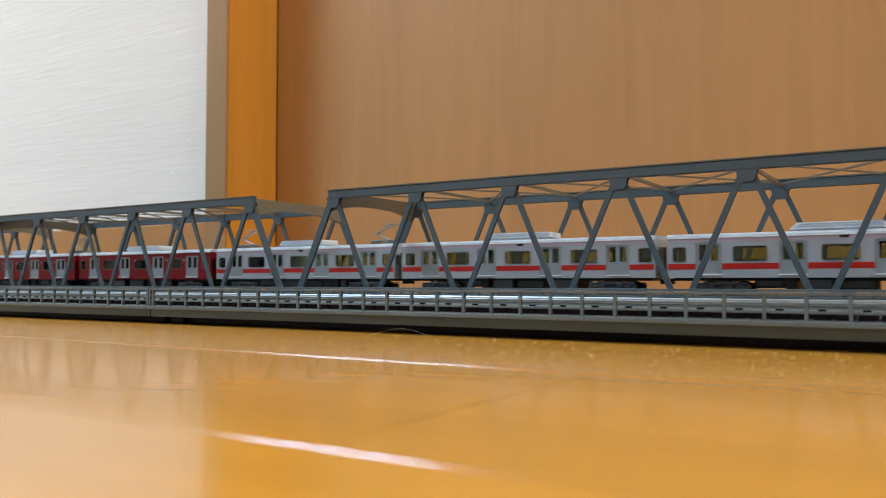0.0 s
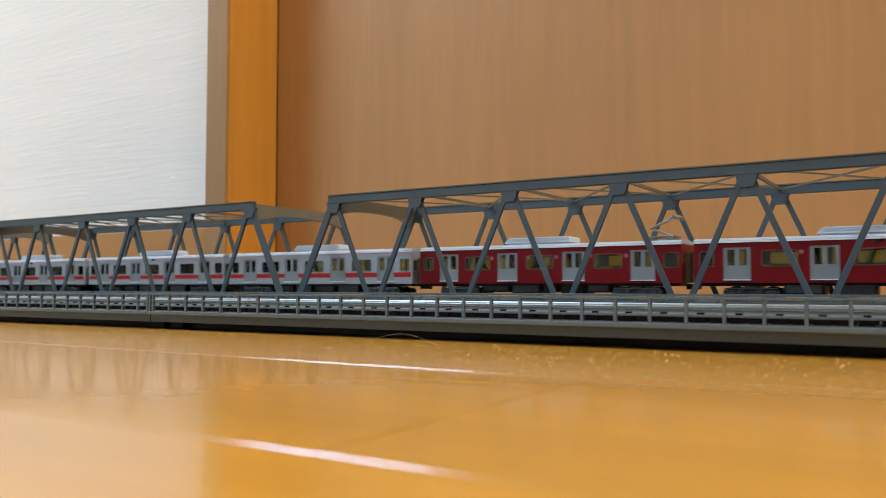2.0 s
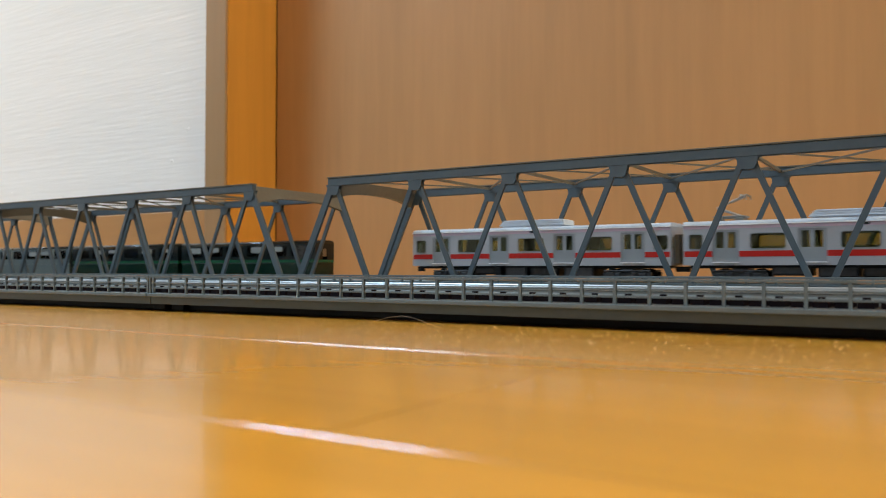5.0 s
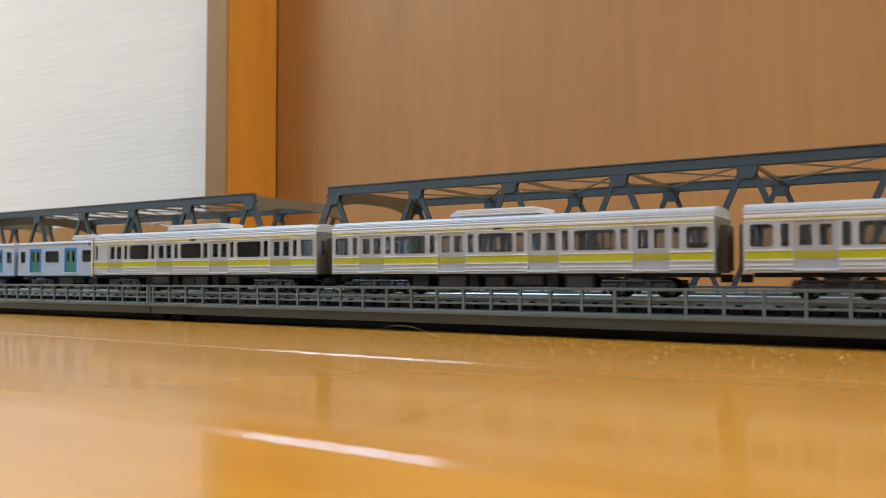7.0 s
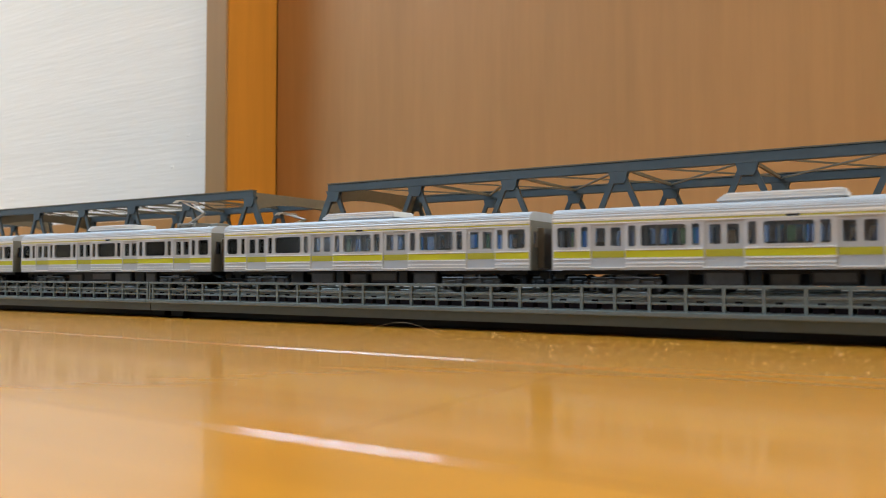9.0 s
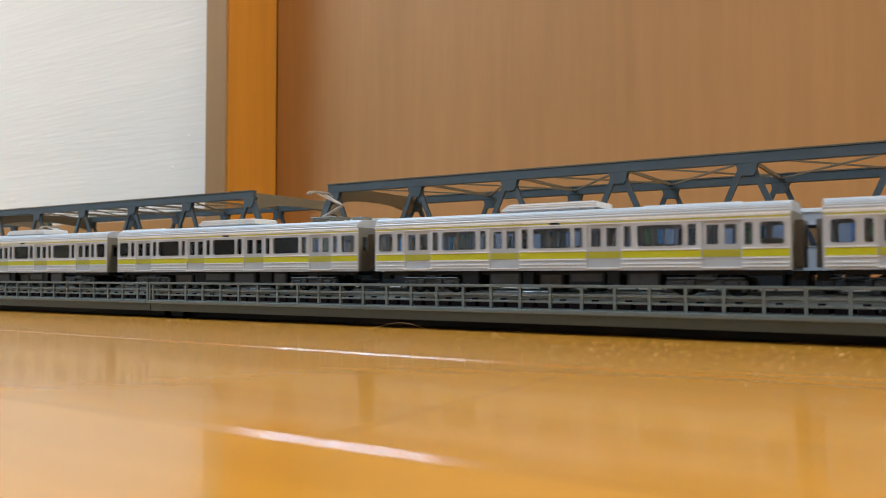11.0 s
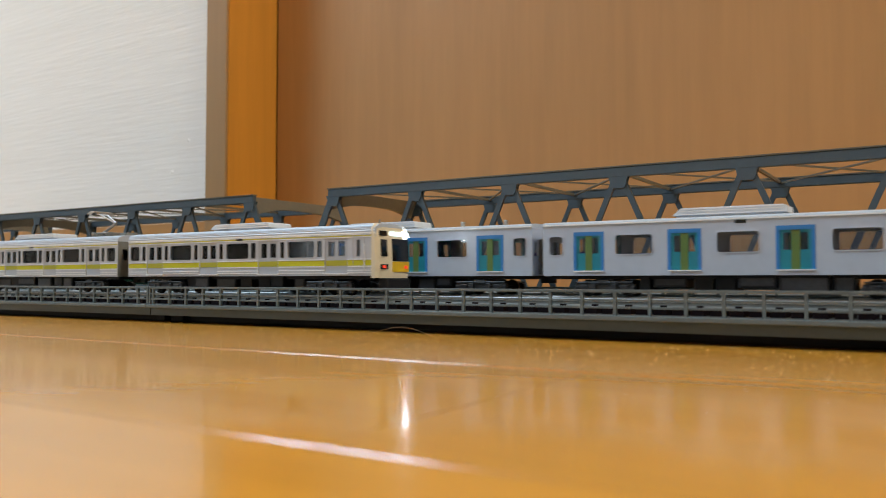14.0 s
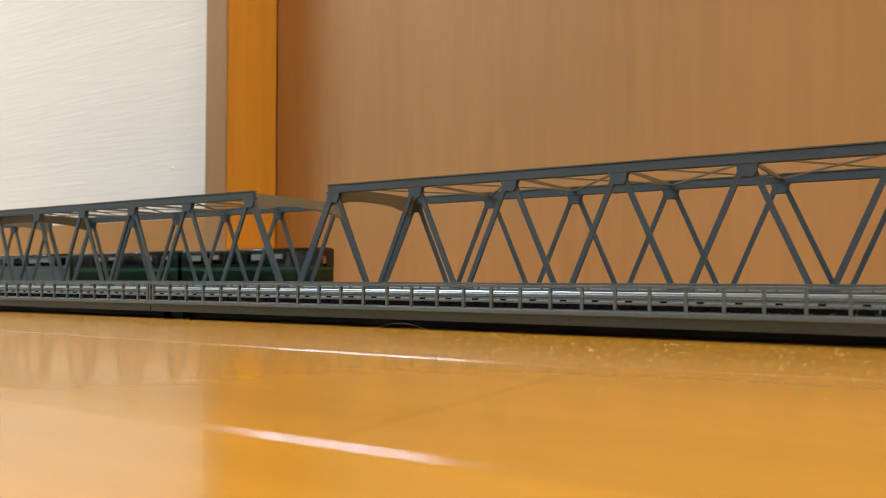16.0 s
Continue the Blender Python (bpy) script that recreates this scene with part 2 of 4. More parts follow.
# ---- the room ----
WALL_Y, DOOR_Y = 0.520, 0.5764
CASING_X0, CASING_X1 = -0.5808, -0.5524
floor = tagged(link("floor", boxed(-3.0, 2.5, -2.6, 0.80, -0.04, FLOOR - 0.0035), GROOVE), "glossy orange-brown lacquered wooden board floor", "floor", kind="structure")
wall_back = tagged(link("wall_back", boxed(-3.0, CASING_X0, WALL_Y, WALL_Y + 0.12, FLOOR - 0.004, 2.4), WALLPAPER), "white wallpaper with fine level relief lines", "wall", kind="structure")
tagged(link("baseboard", boxed(-3.0, CASING_X0, WALL_Y - 0.007, WALL_Y, FLOOR - 0.001, 0.0755, bevel=0.001), BASE_WOOD), "brown wood veneer baseboard under the wallpaper", "baseboard", kind="structure")
frame_ob = tagged(new("door_frame"), "orange-brown wooden door frame with deep jamb", "door frame", kind="structure")
part("casing", boxed(CASING_X0, CASING_X1 - 0.0012, WALL_Y - 0.008, DOOR_Y + 0.03, FLOOR - 0.001, 2.05, bevel=0.0012), CASING_WOOD, frame_ob, "brown veneer casing")
part("jamb", boxed(CASING_X1 - 0.0012, CASING_X1, WALL_Y - 0.006, DOOR_Y, FLOOR - 0.001, 2.05), JAMB_WOOD, frame_ob, "veneer jamb, orange bounce light put into its colour")
# Added strip behind the door gap, to keep outside light out.
part("gap_light_block", boxed(CASING_X1 - 0.0012, CASING_X1 + 0.014, DOOR_Y + 0.034, DOOR_Y + 0.046, FLOOR - 0.001, 2.05), CASING_WOOD, frame_ob, "added brown strip that keeps light out of the door gap")
part("lintel", boxed(CASING_X1, 0.40, WALL_Y - 0.008, DOOR_Y + 0.03, 2.02, 2.05), CASING_WOOD, frame_ob)
part("casing", boxed(0.40, 0.428, WALL_Y - 0.008, DOOR_Y + 0.03, FLOOR - 0.001, 2.05, bevel=0.0012), CASING_WOOD, frame_ob)
tagged(link("door_1", boxed(CASING_X1 + 0.0014, 0.40, DOOR_Y, DOOR_Y + 0.033, FLOOR + 0.001, 2.02, bevel=0.0006), DOOR_WOOD), "closed flush door of brown wood veneer", "door", kind="structure")
tagged(link("wall_over_door", boxed(CASING_X0, 0.428, WALL_Y, WALL_Y + 0.12, 2.05, 2.4), WALLPAPER), "white wallpaper over the door", "wall", kind="structure")
tagged(link("wall_beside_door", boxed(0.428, 2.5, WALL_Y, WALL_Y + 0.12, FLOOR - 0.004, 2.4), WALLPAPER), "plain white wallpaper wall", "wall", kind="structure")
tagged(link("wall_west", boxed(-3.1, -3.0, -2.6, 0.64, FLOOR - 0.004, 2.4), PLAIN_WALL), "plain beige room wall", "wall", kind="structure")
tagged(link("wall_east", boxed(2.5, 2.6, -2.6, 0.64, FLOOR - 0.004, 2.4), PLAIN_WALL), "plain beige room wall", "wall", kind="structure")
tagged(link("wall_south", boxed(-3.1, 2.6, -2.7, -2.6, FLOOR - 0.004, 2.4), PLAIN_WALL), "plain beige room wall", "wall", kind="structure")
tagged(link("ceiling", boxed(-3.1, 2.6, -2.7, 0.64, 2.4, 2.45), PLASTER), "plain white ceiling", "ceiling", kind="structure")


for x, z, r in ((-0.636, 0.126, 0.0022), (-0.613, 0.155, 0.0018), (-0.914, 0.108, 0.0016)):
    bm = bmesh.new()
    v = bmesh.ops.create_uvsphere(bm, u_segments=10, v_segments=6, radius=r)["verts"]
    bmesh.ops.transform(bm, verts=v, matrix=Matrix.Translation((x, WALL_Y, z)) @ Matrix.Diagonal((1.0, 0.15, 0.7, 1)))
    part("blister", bm, WALLPAPER, wall_back, "small raised wallpaper blister", smooth=True)


# ---- truss bridges ----
SPAN = 0.280
NODE0, PANEL = 0.0269, 0.04523
Y_FRONT, Y_REAR = 0.284, 0.3517
TOP = 0.0618


def build_truss():
    top = thing("truss_bridge", "grey plastic model double-track through-truss railway bridge", "bridge", "truss bridges in a row")
    nodes = [NODE0 + k * PANEL for k in range(6)]
    lows = [0.0025] + [(a + b) / 2 for a, b in zip(nodes, nodes[1:])] + [SPAN - 0.0025]
    for y, s in ((Y_FRONT, -1), (Y_REAR, 1)):
        part("top_chord", boxed(nodes[0] - 0.003, nodes[-1] + 0.003, y - 0.0013, y + 0.0013, TOP - 0.0037, TOP, bevel=0.0003), BRIDGE_GREY, top)
        # tan top edge: warm light put into the flange's colour
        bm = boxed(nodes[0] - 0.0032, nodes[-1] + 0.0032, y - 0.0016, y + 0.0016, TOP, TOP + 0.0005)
        part("chord_flange", bm, BRACE_WARM, top)
        part("bottom_chord", boxed(0.0005, SPAN - 0.0005, y - 0.002, y + 0.002, 0.0060, 0.0112, bevel=0.0003), BRIDGE_GREY, top)
        for k, x in enumerate(nodes):
            for x2 in (lows[k], lows[k + 1]):
                post = 0.0015 if (k in (0, 5) and x2 in (lows[0], lows[-1])) else 0.0009
                bm = bmesh.new()
                d = (x2 - x) * 0.06
                beam(bm, (x + d, y, TOP - 0.004), (x2, y, 0.0085), 0.0013, 2 * post + 0.0002)
                part("diagonal", bm, BRIDGE_GREY, top)
            for f in (-1, 1):
                bm = prism(bmesh.new(), [(x - 0.0042, TOP - 0.0030), (x - 0.0033, TOP - 0.0046), (x - 0.0031, TOP - 0.0062), (x - 0.0023, TOP - 0.0078), (x + 0.0023, TOP - 0.0078),
                                         (x + 0.0031, TOP - 0.0062), (x + 0.0033, TOP - 0.0046), (x + 0.0042, TOP - 0.0030)], y + f * 0.0007, y + f * 0.0012)
                part("gusset_plate", bm, BRIDGE_GREY, top)
        for x in lows[1:-1]:
            part("gusset_plate", prism(bmesh.new(), [(x - 0.007, 0.0110), (x - 0.0045, 0.0160), (x + 0.0045, 0.0160), (x + 0.007, 0.0110)], y - 0.0016, y + 0.0016), BRIDGE_GREY, top)
    for x in nodes[1:-1]:
        part("cross_strut", boxed(x - 0.0006, x + 0.0006, Y_FRONT + 0.001, Y_REAR - 0.001, TOP - 0.0022, TOP - 0.0010), BRACE_WARM, top)
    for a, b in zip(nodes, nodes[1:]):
        part("sway_brace", beam(bmesh.new(), (a, Y_FRONT + 0.002, TOP - 0.0012), (b, Y_REAR - 0.002, TOP - 0.0012), 0.0009, 0.0006), BRACE_WARM, top)
        part("sway_brace", beam(bmesh.new(), (b, Y_FRONT + 0.002, TOP - 0.0024), (a, Y_REAR - 0.002, TOP - 0.0020), 0.0009, 0.0006), BRACE_WARM, top)
    for x, lean in ((nodes[0], -1), (nodes[-1], 1)):
        # end portal: a deep arched plate between the end posts
        bm = bmesh.new()
        n, rows = 16, []
        for i in range(n + 1):
            f = i / n
            y = Y_FRONT + 0.0015 + (Y_REAR - Y_FRONT - 0.003) * f
            deep = 0.0050 + 0.0036 * abs(2 * f - 1) ** 2.6
            rows.append([bm.verts.new((x + lean * (0.0012 * e + (deep * 0.42 if k else 0)), y, TOP - 0.0005 - (deep if k else 0))) for k in (0, 1) for e in (-1, 1)])
        for p, q in zip(rows, rows[1:]):
            for i, j in ((0, 1), (1, 3), (3, 2), (2, 0)):
                bm.faces.new((p[i], p[j], q[j], q[i]))
        bmesh.ops.recalc_face_normals(bm, faces=bm.faces)
        part("portal_beam", bm, BRACE_WARM, top)
    part("bridge_floor", boxed(0.001, SPAN - 0.001, Y_FRONT + 0.002, Y_REAR - 0.002, 0.0080, 0.0105), BALLAST_GREY, top, "grey slab floor")
    for x in (0.006, SPAN - 0.006):
        for y in (Y_FRONT, Y_REAR):
            part("bearing_foot", boxed(x - 0.004, x + 0.004, y - 0.003, y + 0.003, FLOOR, 0.0062, bevel=0.0004), BRIDGE_GREY, top)
    for yc in (0.2995, 0.3365):
        for s in (-1, 1):
            # whole rails in the darkened metal, so their glint stays low
            part("rail", rail_mesh(yc + s * 0.0045), [RAIL_DIM, RAIL_DIM], top, "nickel-silver rail")
        bm = bmesh.new()
        for k in range(70):
            box(bm, 0.0012 + k * 0.004, 0.0032 + k * 0.004, yc - 0.0085, yc + 0.0085, 0.0104, 0.0124)
        tagged(part("sleepers", bm, SLEEPER, top, "dark brown sleepers"), kind="stuff")
    return top


def rail_section(bm, x0, x1, y):
    """A flat-footed rail from x0 to x1."""
    half = [(0.0007, 0.0122), (0.0007, 0.0126), (0.0002, 0.0129), (0.0002, 0.0136), (0.0004, 0.0138), (0.0004, 0.0143), (0.0003, RAIL_TOP)]
    ring = [(y + a, z) for a, z in half] + [(y - a, z) for a, z in half[::-1]]
    ends = [[bm.verts.new((x, b, z)) for b, z in ring] for x in (x0, x1)]
    n = len(ring)
    for k in range(n):
        bm.faces.new((ends[0][k], ends[0][(k + 1) % n], ends[1][(k + 1) % n], ends[1][k]))
    bm.faces.new(ends[0][::-1])
    bm.faces.new(ends[1])
    bmesh.ops.recalc_face_normals(bm, faces=bm.faces)
    # foot and web take the darkened metal
    for f in bm.faces:
        f.material_index = int(f.calc_center_median().z < 0.01385)
    return bm


def rail_mesh(y):
    return rail_section(bmesh.new(), 0.0003, SPAN - 0.0003, y)


# ---- deck bridge with hand rails in front of the trusses ----
DY0, DY1 = 0.2042, 0.2795


def build_deck():
    top = thing("deck_bridge", "grey plastic model double-track girder bridge with side railings", "bridge", "deck bridges in a row")
    part("deck_slab", boxed(0.0004, SPAN - 0.0004, DY0 + 0.0012, DY1 - 0.0012, 0.0085, 0.0104), BALLAST_GREY, top, "grey track slab")
    for y, s in ((DY0, -1), (DY1, 1)):
        bm = bmesh.new()
        box(bm, 0.0003, SPAN - 0.0003, y - 0.0016, y + 0.0016, 0.0093, 0.0106, bevel=0.0002)
        part("deck_edge", bm, DECK_GREY, top)
        # darker grey than the edge: shade under the lip put into the colour
        bm = bmesh.new()
        box(bm, 0.0003, SPAN - 0.0003, y - s * 0.0012 - 0.0005, y - s * 0.0012 + 0.0005, 0.0064, 0.0094)
        part("side_girder", bm, BRIDGE_GREY, top)
        post = boxed(-0.00042, 0.00042, -0.0005, 0.0005, 0.0105, 0.0171)
        first = None
        for k in range(30):
            if first is None:
                first = part("railing_post", post, DECK_GREY, top)
                first.matrix_basis = pose(0.0026, y, 0)
            else:
                share("railing_post", first.data, top, 0.0026 + k * SPAN / 30, y)
        for x in (0.0007, SPAN - 0.0007):
            share("railing_post", first.data, top, x, y)
        for z, h, d in ((0.0171, 0.0008, 0.0010), (0.0147, 0.0006, 0.0007), (0.0127, 0.0006, 0.0007)):
            part("handrail" if z > 0.017 else "guard_rail", boxed(0.0003, SPAN - 0.0003, y - d / 2, y + d / 2, z - h / 2, z + h / 2, bevel=0.0001), DECK_GREY, top)
    for yc in (TRACK_NEAR, TRACK_SECOND):
        for s in (-1, 1):
            part("rail", rail_mesh(yc + s * 0.0045), [RAIL, RAIL_DIM], top, "nickel-silver rail")
        plain = boxed(-0.0018, 0.0018, -0.0085, 0.0085, 0.0103, 0.0122)
        clipped = plain.copy()
        for s in (-1, 1):
            box(clipped, -0.0009, 0.0009, s * 0.0045 - 0.0012, s * 0.0045 + 0.0012, 0.0121, 0.0130, bevel=0.0001)
        pair = [part("sleeper", plain, SLEEPER, top, "dark brown sleeper"), part("sleeper", clipped, SLEEPER, top, "dark brown sleeper with rail clips")]
        for i in (0, 1):
            pair[i].matrix_basis = pose(0.0025 + i * 0.005, yc, 0)
        for k in range(2, 56):
            share("sleeper", pair[k % 2].data, top, 0.0025 + k * 0.005, yc)
    # added black strips stand in for the shade under the deck
    for yc in (TRACK_NEAR, TRACK_SECOND):
        for s in (-1, 1):
            part("under_slab_shade", boxed(0.0006, SPAN - 0.0006, yc + s * 0.0085 - 0.0006, yc + s * 0.0085 + 0.0006, FLOOR + 0.0002, 0.0086), BLACK, top, "added black strip for the shade under the slab")
    for x in (0.0055, SPAN - 0.0055):
        for y in (DY0 + 0.012, DY1 - 0.012):
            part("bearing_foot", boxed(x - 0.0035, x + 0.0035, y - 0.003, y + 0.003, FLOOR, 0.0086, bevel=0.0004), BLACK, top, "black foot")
    return top


ORIGIN = -0.2623
truss = build_truss()
deck = build_deck()
for k in (-2, -1, 1):
    copy_thing(truss, pose(ORIGIN + k * SPAN, 0, 0))
    copy_thing(deck, pose(ORIGIN + k * SPAN, 0, 0))
truss.matrix_basis = deck.matrix_basis = pose(ORIGIN, 0, 0)


def build_plain_bed(x0, x1, tracks, label):
    """A raised bed that carries tracks on from the end of the bridges."""
    top = thing("track_bed", label, "track", "plain track beds")
    part("bed", boxed(x0, x1, tracks[0] - 0.014, tracks[-1] + 0.014, FLOOR, 0.0104, bevel=0.0008), BALLAST_GREY, top)
    for y in tracks:
        for s in (-1, 1):
            part("rail", boxed(x0, x1, y + s * 0.0045 - 0.0004, y + s * 0.0045 + 0.0004, 0.0104, RAIL_TOP), RAIL, top, "nickel-silver rail")
        bm = bmesh.new()
        for k in range(int((x1 - x0) / 0.01)):
            box(bm, x0 + 0.001 + k * 0.01, x0 + 0.0045 + k * 0.01, y - 0.0085, y + 0.0085, 0.0103, 0.0124)
        tagged(part("sleepers", bm, SLEEPER, top, "dark brown sleepers"), kind="stuff")


BRIDGES_X0, BRIDGES_X1 = ORIGIN - 2 * SPAN, ORIGIN + 2 * SPAN
build_plain_bed(-2.85, BRIDGES_X0, (TRACK_NEAR, TRACK_SECOND), "grey model double-track bed leading to the bridges")
build_plain_bed(BRIDGES_X1, 2.40, (TRACK_NEAR, TRACK_SECOND), "grey model double-track bed leading from the bridges")
build_plain_bed(BRIDGES_X1, 2.40, (0.2995, 0.3365), "grey model double-track bed leading from the trusses")


# ---- back track, on which coaches are parked ----
def build_back_track(x0, x1):
    top = thing("track_bed", "grey raised model track bed behind the trusses", "track")
    part("bed", boxed(x0, x1, TRACK_BACK - 0.0125, TRACK_BACK + 0.0125, FLOOR, 0.0104, bevel=0.001), BALLAST_GREY, top)
    for s in (-1, 1):
        part("rail", boxed(x0, x1, TRACK_BACK + s * 0.0045 - 0.0004, TRACK_BACK + s * 0.0045 + 0.0004, 0.0104, RAIL_TOP), RAIL, top, "nickel-silver rail")
    bm = bmesh.new()
    for k in range(int((x1 - x0) / 0.005)):
        box(bm, x0 + 0.001 + k * 0.005, x0 + 0.0035 + k * 0.005, TRACK_BACK - 0.0085, TRACK_BACK + 0.0085, 0.0103, 0.0124)
    tagged(part("sleepers", bm, SLEEPER, top, "dark brown sleepers"), kind="stuff")


build_back_track(-0.90, -0.335)


# ---- railway cars: local x along the car, y across, z up from the rail top ----
LONG, HALF = 0.1300, 0.0094
SILL = 0.0070

LAYOUT_A = dict(doors=[(0.0120, 0.0220), (0.0438, 0.0538), (0.0756, 0.0856), (0.1080, 0.1180)], wz=(0.0136, 0.0194), dz=(0.0077, 0.0200),
                dwz=(0.0138, 0.0190), inset=0.0012,
                windows=[(0.0016, 0.0072), (0.0090, 0.0110), (0.0230, 0.0250), (0.0266, 0.0390), (0.0405, 0.0425), (0.0548, 0.0568), (0.0586, 0.0706), (0.0718, 0.0742),
                         (0.0866, 0.0886), (0.0904, 0.1030), (0.1043, 0.1065), (0.1188, 0.1208), (0.1226, 0.1284)])
LAYOUT_B = dict(doors=[(0.0117, 0.0217), (0.0437, 0.0535), (0.0760, 0.0860), (0.1081, 0.1184)], wz=(0.0141, 0.0203), dz=(0.0085, 0.0213), dwz=(0.0145, 0.0196), inset=0.0016,
                windows=[(0.0025, 0.0073), (0.0260, 0.0384), (0.0586, 0.0709), (0.0908, 0.1037), (0.1228, 0.1278)])
LAYOUT_C = dict(doors=[(0.0117, 0.0216), (0.0432, 0.0530), (0.0756, 0.0856), (0.1066, 0.1167)], wz=(0.0136, 0.0194), dz=(0.0082, 0.0210), dwz=(0.0139, 0.0202), inset=0.0012,
                windows=[(0.0024, 0.0076), (0.0261, 0.0387), (0.0580, 0.0707), (0.0903, 0.1025), (0.1208, 0.1264)])

STYLES = dict(
    yellow=dict(body=SILVER, door=SILVER_DOOR, layout=LAYOUT_A, stripe=(YELLOW, 0.0105, 0.0124), beads=(0.0127, 0.0102, 0.0089, 0.0080), roof=ROOF, top=0.0217, crown=0.0249, thin=(YELLOW, 0.0206, 0.0209),
                pane=PANE, cooler=(0.0462, 0.0777, 0.0274), seat=INTERIOR, door_stripe=True),
    blue=dict(body=WHITE_BLUE, door=TEAL, layout=LAYOUT_B, stripe=None, beads=(), roof=ROOF, top=0.0243, crown=0.0256, thin=None, pane=PANE, cooler=(0.0442, 0.0784, 0.0285), seat=SEAT_BLUE, frames=True, rim=WHITE_BLUE),
    silver=dict(body=STEEL, door=STEEL_DOOR, end=0.1278, layout=LAYOUT_C, stripe=(RED_STRIPE, 0.0104, 0.0127), beads=(), roof=ROOF, top=0.0232, crown=0.0250, thin=(PINK, 0.0216, 0.0231), pane=PANE_DARK,
                cooler=(0.0465, 0.0790, 0.0281), seat=OLIVE, rim=STEEL_DOOR, bellows=GANGWAY),
    red=dict(body=RED, door=STEEL_DOOR, end=0.1278, layout=LAYOUT_C, stripe=None, beads=(), roof=ROOF, top=0.0232, crown=0.0250, thin=None, pane=PANE_DARK, cooler=(0.0450, 0.0776, 0.0281), seat=OLIVE, rim=RED_RIM, bellows=GANGWAY),
)


def bogie_meshes():
    bm = prism(bmesh.new(), [(-0.0105, 0.0030), (-0.0105, 0.0042), (-0.0070, 0.0050), (-0.0040, 0.0042), (0.0040, 0.0042), (0.0070, 0.0050), (0.0105, 0.0042), (0.0105, 0.0030),
                             (0.0070, 0.0018), (0.0045, 0.0026), (0.0025, 0.0020), (-0.0025, 0.0020), (-0.0045, 0.0026), (-0.0070, 0.0018)], -0.0078, -0.0064)
    for x in (-0.0070, 0.0070):
        box(bm, x - 0.0015, x + 0.0015, -0.0083, -0.0078, 0.0018, 0.0040, bevel=0.0003)
    box(bm, -0.0022, 0.0022, -0.0084, -0.0064, 0.0040, 0.0058, bevel=0.0005)
    for x in (-0.0098, -0.0044, 0.0044, 0.0098):
        box(bm, x - 0.0006, x + 0.0006, -0.0081, -0.0066, 0.0010, 0.0036, bevel=0.0002)
    for x in (-0.0035, 0.0035):
        box(bm, x - 0.0009, x + 0.0009, -0.0086, -0.0070, 0.0022, 0.0044, bevel=0.0003)
    tube(bm, [(-0.0100, -0.0082, 0.0048), (0.0100, -0.0082, 0.0048)], 0.0003, 5)
    other = bm.copy()
    bmesh.ops.rotate(other, verts=other.verts, matrix=Matrix.Rotation(math.pi, 3, "Z"))
    tmp = bpy.data.meshes.new("side_frame")
    other.to_mesh(tmp)
    bm.from_mesh(tmp)
    other.free()
    box(bm, -0.003, 0.003, -0.0068, 0.0068, 0.0034, 0.0066)
    bogie = bpy.data.meshes.new("bogie")
    bm.to_mesh(bogie)
    bm.free()
    bogie.materials.append(BOGIE_GREY)
    bm = bmesh.new()
    for y in (-0.0042, 0.0042):
        w = bmesh.ops.create_cone(bm, cap_ends=True, segments=20, radius1=0.0029, radius2=0.0027, depth=0.0012)["verts"]
        bmesh.ops.transform(bm, verts=w, matrix=Matrix.Translation((0, y, 0.0029)) @ Matrix.Rotation(math.radians(90 if y < 0 else -90), 4, "X"))
    a = bmesh.ops.create_cone(bm, cap_ends=True, segments=8, radius1=0.0007, radius2=0.0007, depth=0.0136)["verts"]
    bmesh.ops.transform(bm, verts=a, matrix=Matrix.Translation((0, 0, 0.0029)) @ Matrix.Rotation(math.radians(90), 4, "X"))
    wheels = bpy.data.meshes.new("wheelset")
    bm.to_mesh(wheels)
    bm.free()
    wheels.materials.append(BLACK)
    return bogie, wheels


BOGIE, WHEELS = bogie_meshes()


def arched_roof(bm, x0, x1, edge, crown, half, n=12, rib=0.0):
    """A roof with rounded shoulders, closed below."""
    ring = []
    for i in range(n + 1):
        a = math.pi * i / n
        d = rib * (i % 2) * (0 < i < n)
        ring.append((-(half + d) * math.copysign(abs(math.cos(a)) ** 0.55, math.cos(a)), edge + (crown + d - edge) * max(0.0, math.sin(a)) ** 0.62))
    rows = [[bm.verts.new((x, y, z)) for y, z in ring] for x in (x0, x1)]
    for i in range(n):
        bm.faces.new((rows[0][i], rows[0][i + 1], rows[1][i + 1], rows[1][i]))
    bm.faces.new(rows[0])
    bm.faces.new(rows[1][::-1])
    bm.faces.new((rows[0][0], rows[1][0], rows[1][-1], rows[0][-1]))
    bmesh.ops.recalc_face_normals(bm, faces=bm.faces)
    return bm


